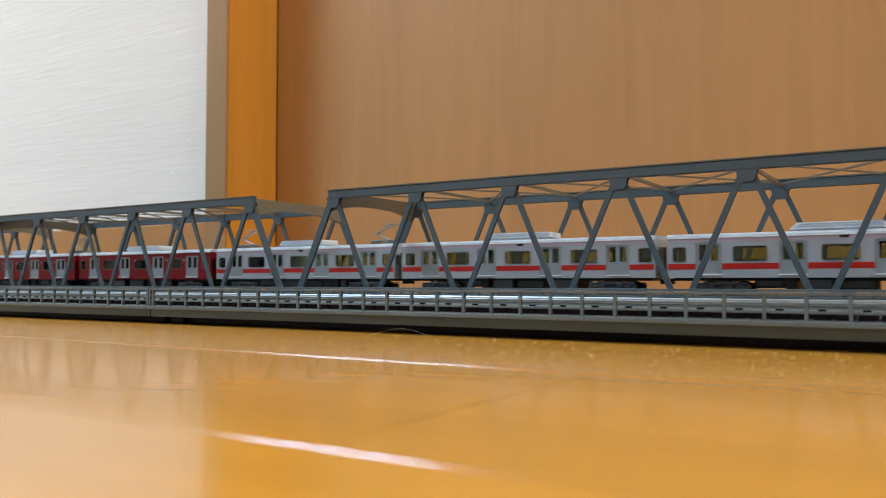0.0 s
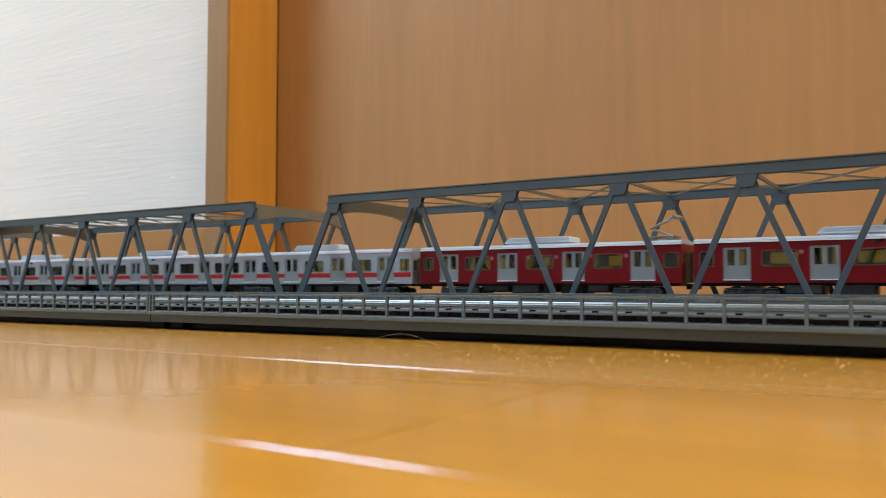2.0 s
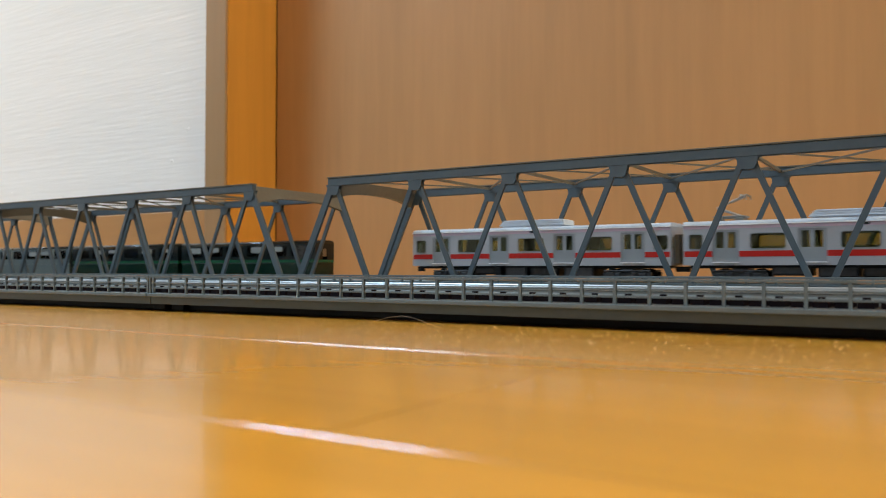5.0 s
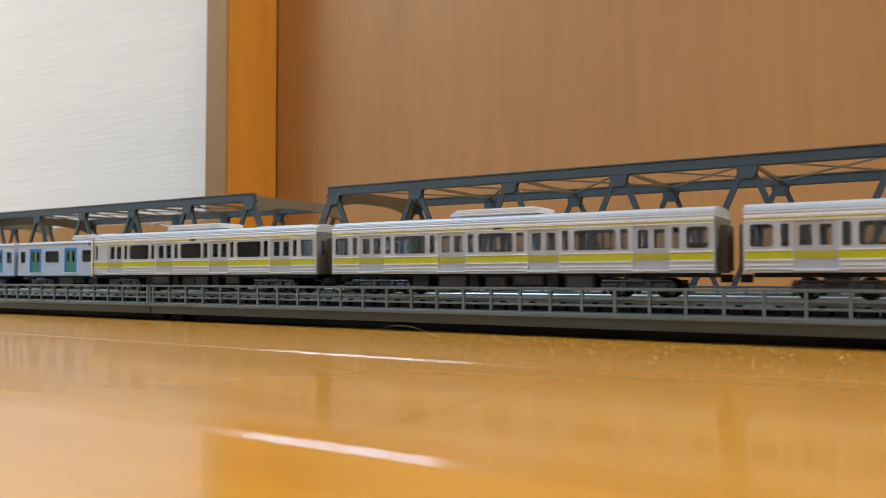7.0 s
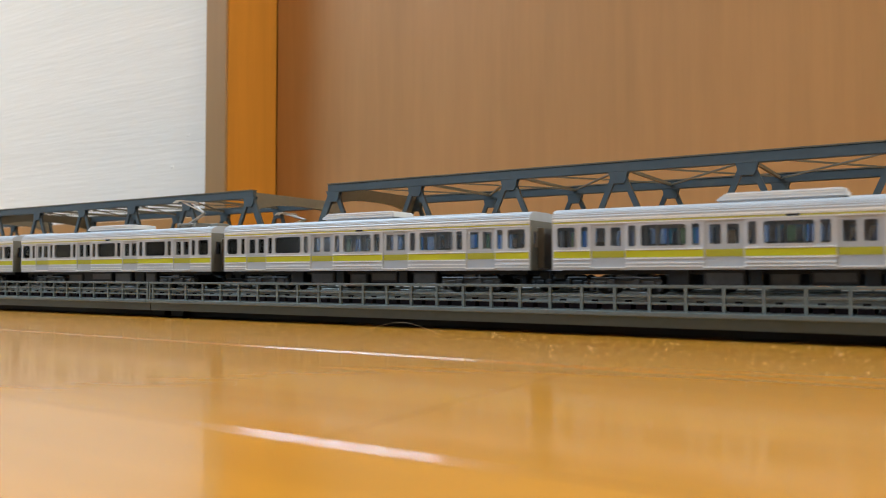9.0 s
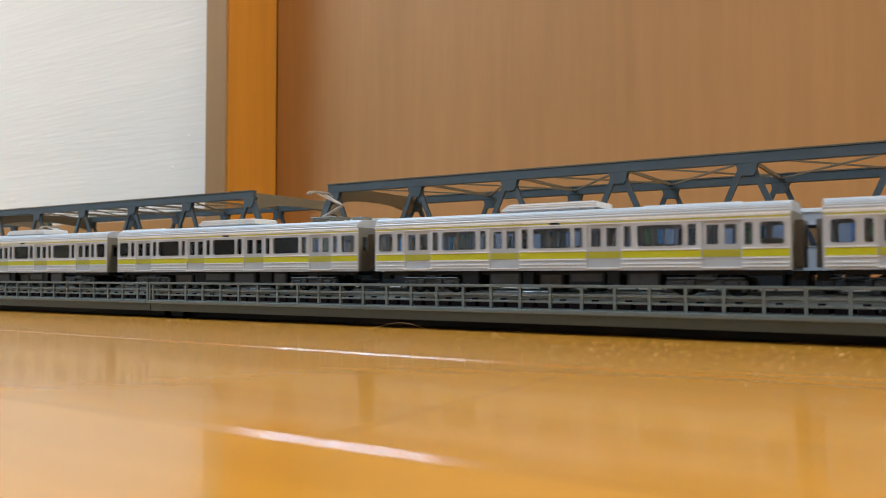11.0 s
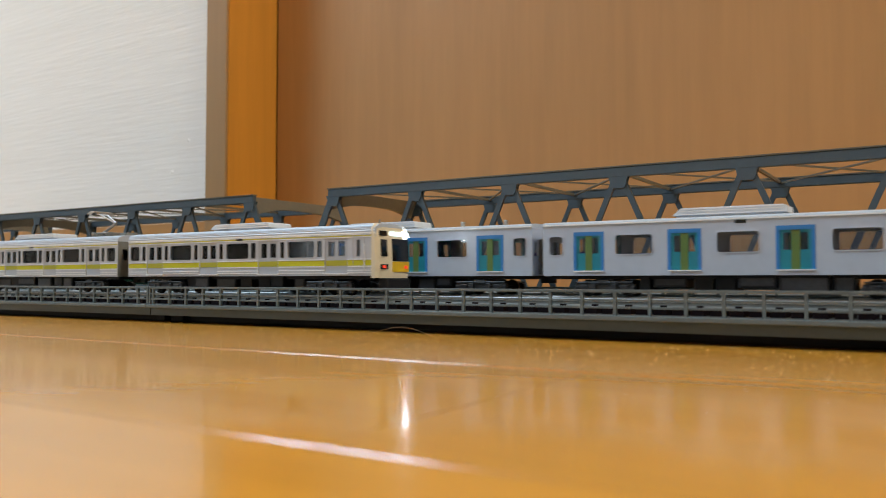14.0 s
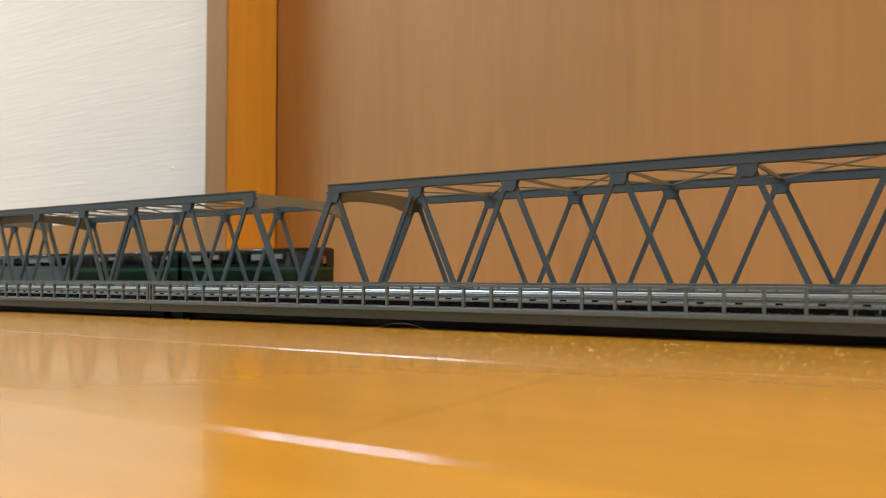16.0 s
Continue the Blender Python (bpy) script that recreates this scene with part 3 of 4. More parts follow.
def add_pantograph(top, x, z, facing, mat=PANTO, base=PANTO, lift=1.0):
    """A raised single-arm pantograph with its base frame and insulators."""
    bm = bmesh.new()
    for y in (-0.004, 0.004):
        tube(bm, [(x - 0.006, y, z + 0.0016), (x + 0.006, y, z + 0.0016)], 0.0004)
        for dx in (-0.005, 0.005):
            tube(bm, [(x + dx, y, z - 0.001), (x + dx, y, z + 0.0017)], 0.0005)
    for dx in (-0.006, 0.006, 0.0):
        tube(bm, [(x + dx, -0.004, z + 0.0016), (x + dx, 0.004, z + 0.0016)], 0.0004)
    for dx in (-0.0045, 0.0030):
        box(bm, x + dx - 0.0012, x + dx + 0.0012, -0.0030, 0.0030, z - 0.0006, z + 0.0012, bevel=0.0002)
    frame_part = part("pantograph_base", bm, base, top, "pantograph base frame")
    bm = bmesh.new()
    tube(bm, [(x - facing * 0.004, 0, z + 0.0018), (x + facing * 0.0055, 0, z + 0.0018 + 0.0037 * lift)], 0.0006)
    tube(bm, [(x + facing * 0.0055, -0.0004, z + 0.0018 + 0.0037 * lift), (x - facing * 0.0055, -0.0022, z + 0.0022 + 0.0078 * lift)], 0.00035)
    tube(bm, [(x + facing * 0.0055, 0.0004, z + 0.0018 + 0.0037 * lift), (x - facing * 0.0055, 0.0022, z + 0.0022 + 0.0078 * lift)], 0.00035)
    for dx in (-0.0009, 0.0009):
        tube(bm, [(x - facing * 0.0055 + dx, y, z + 0.0024 + 0.0078 * lift - 0.0012 * (abs(y) > 0.005)) for y in (-0.0062, -0.0045, 0, 0.0045, 0.0062)], 0.0004)
    part("pantograph_arm", bm, mat, top, "raised pantograph arm")
    return frame_part


def build_car(style, label, cab=0, pantographs=(), group=""):
    """A car of the given style; cab: -1 or 1 puts a driving cab at that end."""
    s = STYLES[style]
    lay = s["layout"]
    top = thing("train_car", label, "train car", group)
    rim = 0.0006
    tip = 0.1265 if style == "blue" and cab > 0 else s.get("end", LONG)
    doors, windows = lay["doors"], list(lay["windows"])
    # the shell: side walls with real openings, end walls, floor
    bm = bmesh.new()
    wz, dz = lay["wz"], lay["dz"]
    holes = [(a, b, *wz) for a, b in windows] + [(a, b, dz[0], dz[1]) for a, b in doors]
    if style == "yellow" and cab:
        gone = 0.1188 if cab > 0 else 0.0
        holes = [h for h in holes if not (gone <= h[0] <= gone + 0.0115 and h[2] == wz[0])]
        holes.append((0.1220, 0.1236, *wz) if cab > 0 else (0.0036, 0.0050, *wz))
    if style == "blue" and cab:
        holes = [h for h in holes if not ((cab > 0 and h[0] > 0.12) or (cab < 0 and h[1] < 0.0080))]
        if cab > 0:
            holes.append((0.1234, 0.1258, 0.0137, 0.0193))
    start = 0.0062 if style == "blue" and cab < 0 else 0.0
    for y0, y1 in ((-HALF, -HALF + rim), (HALF - rim, HALF)):
        pierced(bm, start, tip, SILL, s["top"], holes, y0, y1)
    for x0, x1 in ((start, start + rim), (tip - rim, tip)):
        pierced(bm, -HALF + rim, HALF - rim, SILL, s["top"], [(-0.0022, 0.0022, 0.0078, 0.0190), (-0.0072, -0.0040, 0.0140, 0.0188), (0.0040, 0.0072, 0.0140, 0.0188)], x0, x1, "y")
    edges = [0.0004, *[e for d in doors for e in (d[0] - 0.0002, d[1] + 0.0002)], tip - 0.0004]
    runs = list(zip(edges[::2], edges[1::2]))
    part("body", bm, s["body"], top)
    for a, b in runs if s["beads"] else ():
        first = None
        for y in (-HALF - 0.00014, HALF + 0.00014):
            for z in s["beads"]:
                if first is None:
                    first = part("bead", boxed(a, b, -0.00014, 0.00014, -0.00016, 0.00016), BEAD, top)
                    first.matrix_basis = pose(0, y, z)
                else:
                    share("bead", first.data, top, 0, y, z)
    part("roof", arched_roof(bmesh.new(), start, tip, s["top"], s["crown"], HALF + 0.0001, 40 if style == "yellow" else 16, 0.00016 if style == "yellow" else 0.0), s["roof"], top, "light grey ribbed roof" if style == "yellow" else "light grey roof", smooth=False)
    part("car_floor", boxed(start + rim, tip - rim, -HALF + rim, HALF - rim, SILL + 0.0001, SILL + 0.0012), INTERIOR, top)
    bm = bmesh.new()
    for (a, b), (c, d) in zip(doors, doors[1:]):
        for y in (-0.0085, 0.0055):
            box(bm, b + 0.0008, c - 0.0008, y, y + 0.003, SILL + 0.001, SILL + 0.0042)
        box(bm, b + 0.0008, c - 0.0008, 0.0078, 0.0085, SILL + 0.004, SILL + 0.0078)
        box(bm, b + 0.0008, c - 0.0008, -0.0085, -0.0078, SILL + 0.004, SILL + 0.0066)
    for a, b in ((0.0060, doors[0][0] - 0.0008), (doors[-1][1] + 0.0008, tip - 0.0015)):
        for y in (-0.0085, 0.0055):
            box(bm, a, b, y, y + 0.003, SILL + 0.001, SILL + 0.0042)
        box(bm, a, b, 0.0078, 0.0085, SILL + 0.004, SILL + 0.0088)
    part("seats", bm, s["seat"], top, "moulded seat benches")
    for y, out in ((-HALF, -1), (HALF, 1)):
        for a, b in doors:
            mid = (a + b) / 2
            ins = lay["inset"]
            dh = [(a + ins, mid - 0.0008, *lay["dwz"]), (mid + 0.0008, b - ins, *lay["dwz"])]
            bm = pierced(bmesh.new(), a, b, dz[0], dz[1], dh, y - out * 0.0002, y - out * 0.0006)
            for lip in (a, b) if style != "yellow" else ():
                box(bm, lip - 0.00012, lip + 0.00012, min(y - out * 0.0002, y + out * 0.00008), max(y - out * 0.0002, y + out * 0.00008), dz[0], dz[1])
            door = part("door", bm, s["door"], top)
            box_sill = boxed(a - 0.0002, b + 0.0002, min(y, y + out * 0.0005), max(y, y + out * 0.0005), dz[0] - 0.0002, dz[0] + 0.0002)
            part("door_sill", box_sill, BEAD, door, "bright step plate")
            part("door_pane", boxed(dh[0][0], dh[1][1], min(y - out * 0.0004, y - out * 0.00055), max(y - out * 0.0004, y - out * 0.00055), *lay["dwz"]), s["pane"], door)
            if s.get("door_stripe"):
                part("door_stripe", boxed(a + 0.0002, b - 0.0002, min(y - out * 0.0002, y - out * 0.00012), max(y - out * 0.0002, y - out * 0.00012), 0.0105, 0.0124), DOOR_YELLOW, door, "yellow stripe, door recess shade put into its colour")
            if s.get("frames"):
                part("door_strip", boxed(mid - 0.0012, mid + 0.0012, min(y - out * 0.0002, y - out * 0.0001), max(y - out * 0.0002, y - out * 0.0001), dz[0], dz[1] - 0.0006), LIME, door, "lime green middle strip")
                bm = bmesh.new()
                for q in ((a - 0.0004, a + 0.0007, dz[0], dz[1] + 0.0004), (b - 0.0007, b + 0.0004, dz[0], dz[1] + 0.0004), (a + 0.0007, b - 0.0007, dz[1] - 0.0009, dz[1] + 0.0004)):
                    box(bm, q[0], q[1], min(y, y + out * 0.0001), max(y, y + out * 0.0001), q[2], q[3])
                part("door_surround", bm, BLUE, door, "bright blue surround")
        if s["stripe"]:
            mat, z0, z1 = s["stripe"]
            for a, b in runs:
                bm = boxed(a, b, min(y, y + out * 0.00008), max(y, y + out * 0.00008), z0, z1)
                part("waist_stripe", bm, mat, top, "yellow waist stripe" if style == "yellow" else "red waist stripe")
        if s["thin"]:
            mat, z0, z1 = s["thin"]
            part("eaves_stripe", boxed(0.0003, tip - 0.0003, min(y, y + out * 0.00008), max(y, y + out * 0.00008), z0, z1), mat, top)
        lip = 0.0002 if style == "yellow" else 0.0004
        bm = boxed(start, tip, min(y, y + out * lip), max(y, y + out * lip), s["top"] - 0.0003, s["top"] + 0.0002)
        if style == "yellow":
            for z in (0.0212, 0.0203):
                box(bm, 0, tip, min(y, y + out * 0.0002), max(y, y + out * 0.0002), z - 0.0001, z + 0.0001)
        part("gutter", bm, BEAD, top)
        for h in holes:
            if h[2] == dz[0] and h[3] == dz[1]:
                continue
            pane = part("window_pane", boxed(h[0], h[1], min(y - out * 0.0003, y - out * 0.00045), max(y - out * 0.0003, y - out * 0.00045), h[2], h[3]), s["pane"], top)
            wide = h[1] - h[0] > 0.003
            if style == "blue" and cab < 0 and out < 0 and h[0] == 0.0260:
                continue
            bm = rounded_ring(bmesh.new(), *h, 0.00032 if wide else 0.0002, y - out * 0.0003, y + out * (0.00022 if wide else 0.0001), 0.0008 if wide else 0.0004)
            part("window_frame", bm, s.get("rim", FRAME), pane, "pale rounded window frame")
        part("route_sign", boxed(0.0640, 0.0672, min(y, y + out * 0.0001), max(y, y + out * 0.0001), s["top"] - 0.0014, s["top"] - 0.0004), SCREEN_BLACK, top, "small dark destination sign")
    # cooler
    a, b, h = s["cooler"]
    low = s["crown"] + 0.0005
    bm = boxed(a + 0.0012, b - 0.0012, -0.0054, 0.0054, s["crown"] - 0.001, low + 0.0001)
    prism(bm, [(a, low), (a + 0.0004, low + 0.0006), (a + 0.0022, h - 0.0003), (a + 0.0030, h), (b - 0.0012, h), (b - 0.0002, h - 0.0004), (b, low)], -0.0061, 0.0061)
    cooler = part("cooling_unit", bm, AC_GREY, top, "pale grey roof cooling unit")
    for y in (-0.0062, 0.0062):
        for z in (low + 0.0003, (low + h) / 2 + 0.0001, h - 0.0004):
            part("louvre", boxed(a + 0.0024, b - 0.0008, y - 0.0002, y + 0.0002, z - 0.00014, z + 0.00014), BEAD if style in ("yellow", "blue") else AC_GREY, cooler)
    for k, facing in pantographs:
        add_pantograph(top, k, s["crown"], facing, PANTO, PANTO_YELLOW if style == "blue" else END_GREY, 0.62 if style == "blue" else 1.15 if style == "yellow" else 1.0)
    # running gear
    for x in (0.0215, LONG - 0.0215):
        b1 = share("bogie", BOGIE, top, x)
        for dx in (-0.0070, 0.0070):
            share("wheelset", WHEELS, b1, dx)
    random.seed(hash_of(label))
    x = 0.0335
    while x < 0.093:
        w = random.choice((0.0035, 0.006, 0.008, 0.011, 0.014))
        deep = random.choice((0.0016, 0.0022, 0.0030))
        side = random.choice((0.0066, 0.0078, 0.0084))
        gear = part("equipment_box", boxed(x, min(x + w, 0.0965), -side, side, deep, SILL, bevel=0.0003), random.choice((EQUIPMENT, EQUIPMENT, BLACK)), top)
        if w > 0.007:
            for sy in (-1, 1):
                part("hatch", boxed(x + 0.0008, min(x + w, 0.0965) - 0.0008, sy * side - 0.00015, sy * side + 0.00015, deep + 0.0008, SILL - 0.0009), BOGIE_GREY, gear)
        x += w + random.choice((0.0006, 0.0010, 0.0022, 0.0036))
    part("underframe", boxed(0.002, tip - 0.002, -0.0070, 0.0070, 0.0058, SILL + 0.0002), BLACK, top)
    if style == "yellow":
        bm = bmesh.new()
        for (a, b), (c, d) in zip(doors, doors[1:]):
            for f in (0.06, 0.36, 0.64, 0.94):
                for y in (-0.0052, 0.0052):
                    tube(bm, [(b + (c - b) * f, y, SILL + 0.001), (b + (c - b) * f, y, s["top"])], 0.0003, 5)
        part("grab_poles", bm, POLE, top, "pale grab poles")
    for x0, x1, end in ((-0.0022, 0.0, -1), (tip, tip + 0.0022, 1)):
        if end != cab:
            part("gangway", boxed(x0, x1, -0.0040, 0.0040, 0.0076, 0.0200, bevel=0.0003), s.get("bellows", DARK_GANGWAY), top, "gangway bellows")
            if style == "yellow":
                a, b = (x0, x0 + 0.0002) if end > 0 else (x1 - 0.0002, x1)
                part("end_panel", pierced(bmesh.new(), -HALF, HALF, SILL, s["top"] + 0.0004, [(-0.0042, 0.0042, 0.0074, 0.0202), (-0.0072, -0.0046, 0.0140, 0.0188), (0.0046, 0.0072, 0.0140, 0.0188)], a, b, "y"), END_GREY, top, "dull grey end wall")
            part("coupler", boxed(x0 - 0.0004, x1 + 0.0004, -0.0012, 0.0012, 0.0044, 0.0066), BLACK, top)
    if cab and style == "yellow":
        add_yellow_cab(top, s, cab)
    if cab and style == "blue":
        add_blue_cab(top, s, cab)
    return top


def hash_of(text):
    return sum((i + 1) * ord(c) for i, c in enumerate(text)) % 9973


def add_yellow_cab(top, s, end):
    """A flat-faced cab with rounded edges, black screen, lit lamps."""
    x0, flat = (LONG - 0.0014, 0.72) if end > 0 else (0.0022, 0.45)

    def at(a, b):
        return (x0 + a, x0 + b) if end > 0 else (x0 - b, x0 - a)

    bm = bmesh.new()
    profile = [(d * flat, z) for d, z in ((0.0, 0.0062), (0.0034, 0.0062), (0.0037, 0.0120), (0.0030, 0.0200), (0.0023, 0.0232), (0.0010, 0.0249), (0.0, 0.0250))]
    rows = []
    for y, pull in ((-HALF - 0.0005, 0.0014), (-HALF + 0.0010, 0.0004), (-0.005, 0.0), (0.005, 0.0), (HALF - 0.0010, 0.0004), (HALF + 0.0005, 0.0014)):
        side = abs(y) > HALF - 0.0012
        rows.append([bm.verts.new((x0 + end * max(0, d - pull * flat * (d > 0)), y, z - (0.0018 if abs(y) > HALF and z > 0.022 else 0))) for d, z in profile])
    for p, q in zip(rows, rows[1:]):
        for i in range(len(profile) - 1):
            bm.faces.new((p[i], p[i + 1], q[i + 1], q[i]))
    bm.faces.new(rows[0])
    bm.faces.new(rows[-1][::-1])
    bmesh.ops.recalc_face_normals(bm, faces=bm.faces)
    nose = part("cab_front", bm, CREAM, top, "cream cab front moulding")

    def plate(name, mat, y0, y1, z0, z1, label="", thick=0.00025):
        def depth(z):
            d = 0.0
            for (a, za), (b, zb) in zip(profile[1:], profile[2:]):
                if za <= z <= zb:
                    d = a + (b - a) * (z - za) / (zb - za)
            return d
        bm = bmesh.new()
        lo, hi = depth(z0), depth(z1)
        c = [bm.verts.new((x0 + end * (d + t), y, z)) for t in (-0.0006, thick) for y, z, d in ((y0, z0, lo), (y1, z0, lo), (y1, z1, hi), (y0, z1, hi))]
        for f in ((0, 1, 2, 3), (4, 5, 6, 7), (0, 1, 5, 4), (1, 2, 6, 5), (2, 3, 7, 6), (3, 0, 4, 7)):
            bm.faces.new([c[i] for i in f])
        bmesh.ops.recalc_face_normals(bm, faces=bm.faces)
        return part(name, bm, mat, nose, label)

    plate("cab_screen", SCREEN_BLACK, -0.0012, 0.0086, 0.0121, 0.0198, "black cab windscreen")
    plate("cab_window", SCREEN_BLACK, -0.0074, -0.0042, 0.0136, 0.0194, "dark cab door window")
    plate("sign_band", SCREEN_BLACK, -0.0078, -0.0036, 0.0207, 0.0224, "dark sign")
    plate("sign_panel", SIGN_LIT, -0.0020, 0.0060, 0.0208, 0.0223, "lit pale sign panel", 0.0004)
    plate("headlamp", LAMP_WHITE, 0.0068, 0.0085, 0.0207, 0.0221, "lit white lamp", 0.0005)
    plate("yellow_panel", GOLD, -0.0012, 0.0086, 0.0084, 0.0119, "yellow lower front panel")
    plate("tail_lamp_case", SCREEN_BLACK, -0.0078, -0.0040, 0.0093, 0.0109, "dark lamp case", 0.0003)
    plate("tail_lamp", LAMP_RED, -0.0070, -0.0057, 0.0096, 0.0106, "lit red tail lamp", 0.0005)
    plate("tail_lamp", LAMP_RED, 0.0058, 0.0074, 0.0096, 0.0106, "lit red tail lamp", 0.0005)
    if end > 0:
        for sy in (-1, 1):
            part("cab_door", rounded_ring(bmesh.new(), 0.1206, 0.1250, 0.0078, 0.0210, 0.00016, sy * (HALF - 0.0004), sy * (HALF + 0.00016), 0.0004), FRAME, top, "outline of the cab door")
            part("handrail", tube(bmesh.new(), [(0.1256, sy * (HALF + 0.0003), 0.0088), (0.1256, sy * (HALF + 0.0003), 0.0180)], 0.00018, 6), BEAD, top, "bright hand rail beside the cab door")
    part("skirt", boxed(*at(0.0008, 0.0044), -0.0070, 0.0070, 0.0022, 0.0062, bevel=0.0005), EQUIPMENT, top, "dark snow plough skirt")
    part("antenna", boxed(*at(-0.004, -0.0035), -0.0003, 0.0003, 0.0245, 0.0268), GANGWAY, top, "thin roof aerial")


def add_blue_cab(top, s, end):
    """A rounded nose, drawn out from the body's own section."""
    x0 = 0.1265 if end > 0 else 0.0062
    half, crown, edge = HALF + 0.00005, s["crown"], s["top"]

    def section(f):
        """f 0 at the body, 1 at the tip: reach, half width, height."""
        a = f * math.pi / 2
        return (0.0058 if end > 0 else 0.0073) * math.sin(a), half * (0.55 + 0.45 * max(0.0, math.cos(a)) ** 0.5), SILL - 0.0008 + (crown - SILL + 0.0008) * (0.74 + 0.26 * max(0.0, math.cos(a)) ** 0.75)

    def loft(f0, f1, g0, g1, lift, n=10, k=24):
        """A patch of the nose; g runs round the section from one sill over the roof to the other."""
        bm = bmesh.new()
        rows = []
        for i in range(n + 1):
            reach, w, h = section(f0 + (f1 - f0) * i / n)
            row = []
            for j in range(k + 1):
                a = math.pi * (g0 + (g1 - g0) * j / k)
                row.append(bm.verts.new((x0 + end * (reach + lift), -(w + lift) * math.copysign(abs(math.cos(a)) ** 0.28, math.cos(a)), SILL - 0.0008 + (h - SILL + 0.0008 + lift) * abs(math.sin(a)) ** 0.5)))
            rows.append(row)
        for p, q in zip(rows, rows[1:]):
            for j in range(k):
                bm.faces.new((p[j], p[j + 1], q[j + 1], q[j]))
        return bm, rows

    bm, rows = loft(0, 1, 0, 1, 0)
    bm.faces.new(rows[-1])
    bmesh.ops.recalc_face_normals(bm, faces=bm.faces)
    nose = part("nose", bm, s["body"], top, "rounded pearl-white nose", smooth=True)
    bm, rows = loft(0.34, 1.0, 0.10, 0.90, 0.00012)
    bm.faces.new(rows[-1])
    bmesh.ops.recalc_face_normals(bm, faces=bm.faces)
    part("cab_screen", bm, SCREEN_BLACK, nose, "wraparound dark windscreen", smooth=True)
    if end < 0:
        for sy in (-1, 1):
            y0, y1 = sorted((sy * (half - 0.0006), sy * (half + 0.00006)))
            window = part("cab_window", boxed(0.0036, 0.0058, y0, y1, 0.0139, 0.0193), SCREEN_BLACK, nose, "small dark cab side window")
            part("window_frame", rounded_ring(bmesh.new(), 0.0036, 0.0058, 0.0139, 0.0193, 0.0003, sy * (half - 0.0006), sy * (half + 0.0002), 0.0005), FRAME, window)
            part("cab_door", rounded_ring(bmesh.new(), 0.0030, 0.0064, 0.0080, 0.0206, 0.00012, sy * (half - 0.0006), sy * (half + 0.0001), 0.0004), SILVER_DOOR, nose, "outline of the cab door")
    reach, w, h = section(1)
    part("front_band", boxed(min(x0 + end * (reach - 0.0030), x0 + end * (reach + 0.0005)), max(x0 + end * (reach - 0.0030), x0 + end * (reach + 0.0005)), -w - 0.0024, w + 0.0024, SILL, SILL + 0.0048, bevel=0.0013), TEAL, nose, "teal lower front band")
    bm, rows = loft(0.34, 0.52, 0.30, 0.70, 0.0003, 4, 12)
    part("front_lamp_band", bm, BLUE, nose, "blue brow band", smooth=True)
    part("skirt", boxed(min(x0, x0 + end * 0.006), max(x0, x0 + end * 0.006), -0.0075, 0.0075, 0.0022, SILL - 0.0002, bevel=0.0008), BLACK, top, "dark skirt under the nose")


def repeat_train(kinds, order):
    """kinds: built cars by key; order: keys from the first car back. Returns the cars in order, copying where a key comes again."""
    used, cars = set(), []
    for key in order:
        ob = kinds[key]
        if key in used:
            ob = copy_thing(ob, Matrix())
        used.add(key)
        cars.append(ob)
    return cars


YG, BG, RG = "cars of the yellow-striped train", "cars of the blue-doored train", "cars of the red-striped train"
yellow_kinds = dict(
    head=build_car("yellow", "silver model commuter car with yellow stripe and driving cab", -1, (), YG),
    plain=build_car("yellow", "silver ribbed model commuter car with yellow-green waist stripe", 0, (), YG),
    single=build_car("yellow", "silver yellow-striped model motor car with one raised pantograph", 0, ((0.110, 1),), YG),
    tail=build_car("yellow", "silver yellow-striped model end car with lit cream cab", 1, (), YG))
part("roof_box", boxed(0.1222, 0.1268, -0.003, 0.003, 0.0247, 0.0264, bevel=0.0003), END_GREY, yellow_kinds["single"], "small grey roof box")
YELLOW_CARS = repeat_train(yellow_kinds, ["head", "plain", "single", "plain", "plain", "single", "plain", "plain", "single", "tail"])

blue_kinds = dict(
    head=build_car("blue", "pearl-white model end car with teal doors and dark nose", 1, (), BG),
    plain=build_car("blue", "pearl-white model commuter car with teal and blue doors", 0, (), BG),
    power=build_car("blue", "pearl-white model motor car with yellow-based pantograph", 0, ((0.1145, 1),), BG),
    tail=build_car("blue", "pearl-white model end car with blue-framed teal doors", -1, (), BG))
tail = blue_kinds["tail"]
for x in (0.0207, 0.0447):
    bm = bmesh.new()
    v = bmesh.ops.create_cone(bm, cap_ends=True, segments=20, radius1=0.0016, radius2=0.0015, depth=0.0002)["verts"]
    bmesh.ops.transform(bm, verts=v, matrix=Matrix.Translation((x, -HALF - 0.00012, 0.0207)) @ Matrix.Rotation(math.radians(90), 4, "X"))
    part("round_emblem", bm, BLUE, tail, "round bright blue emblem")
bm = pierced(bmesh.new(), 0.0254, 0.0390, 0.0129, 0.0209, [(0.0260, 0.0384, 0.0134, 0.0203)], -HALF - 0.0002, -HALF + 0.0001)
part("window_surround", bm, material("ochre_window_surround", (0.45, 0.22, 0.04), 0.5), tail, "ochre window surround")
part("window_panel", boxed(0.0260, 0.0384, -HALF + 0.0001, -HALF + 0.0002, 0.0134, 0.0203), SCREEN_BLACK, tail, "black window panel")
for x in (0.0965, 0.1150):
    part("roof_aerial", boxed(x - 0.0006, x + 0.0006, -0.0008, 0.0008, 0.0250, 0.0278, bevel=0.0003), PANTO, tail, "small pale roof aerial box")
BLUE_CARS = repeat_train(blue_kinds, ["head", "power", "plain", "power", "plain", "plain", "plain", "power", "plain", "tail"])

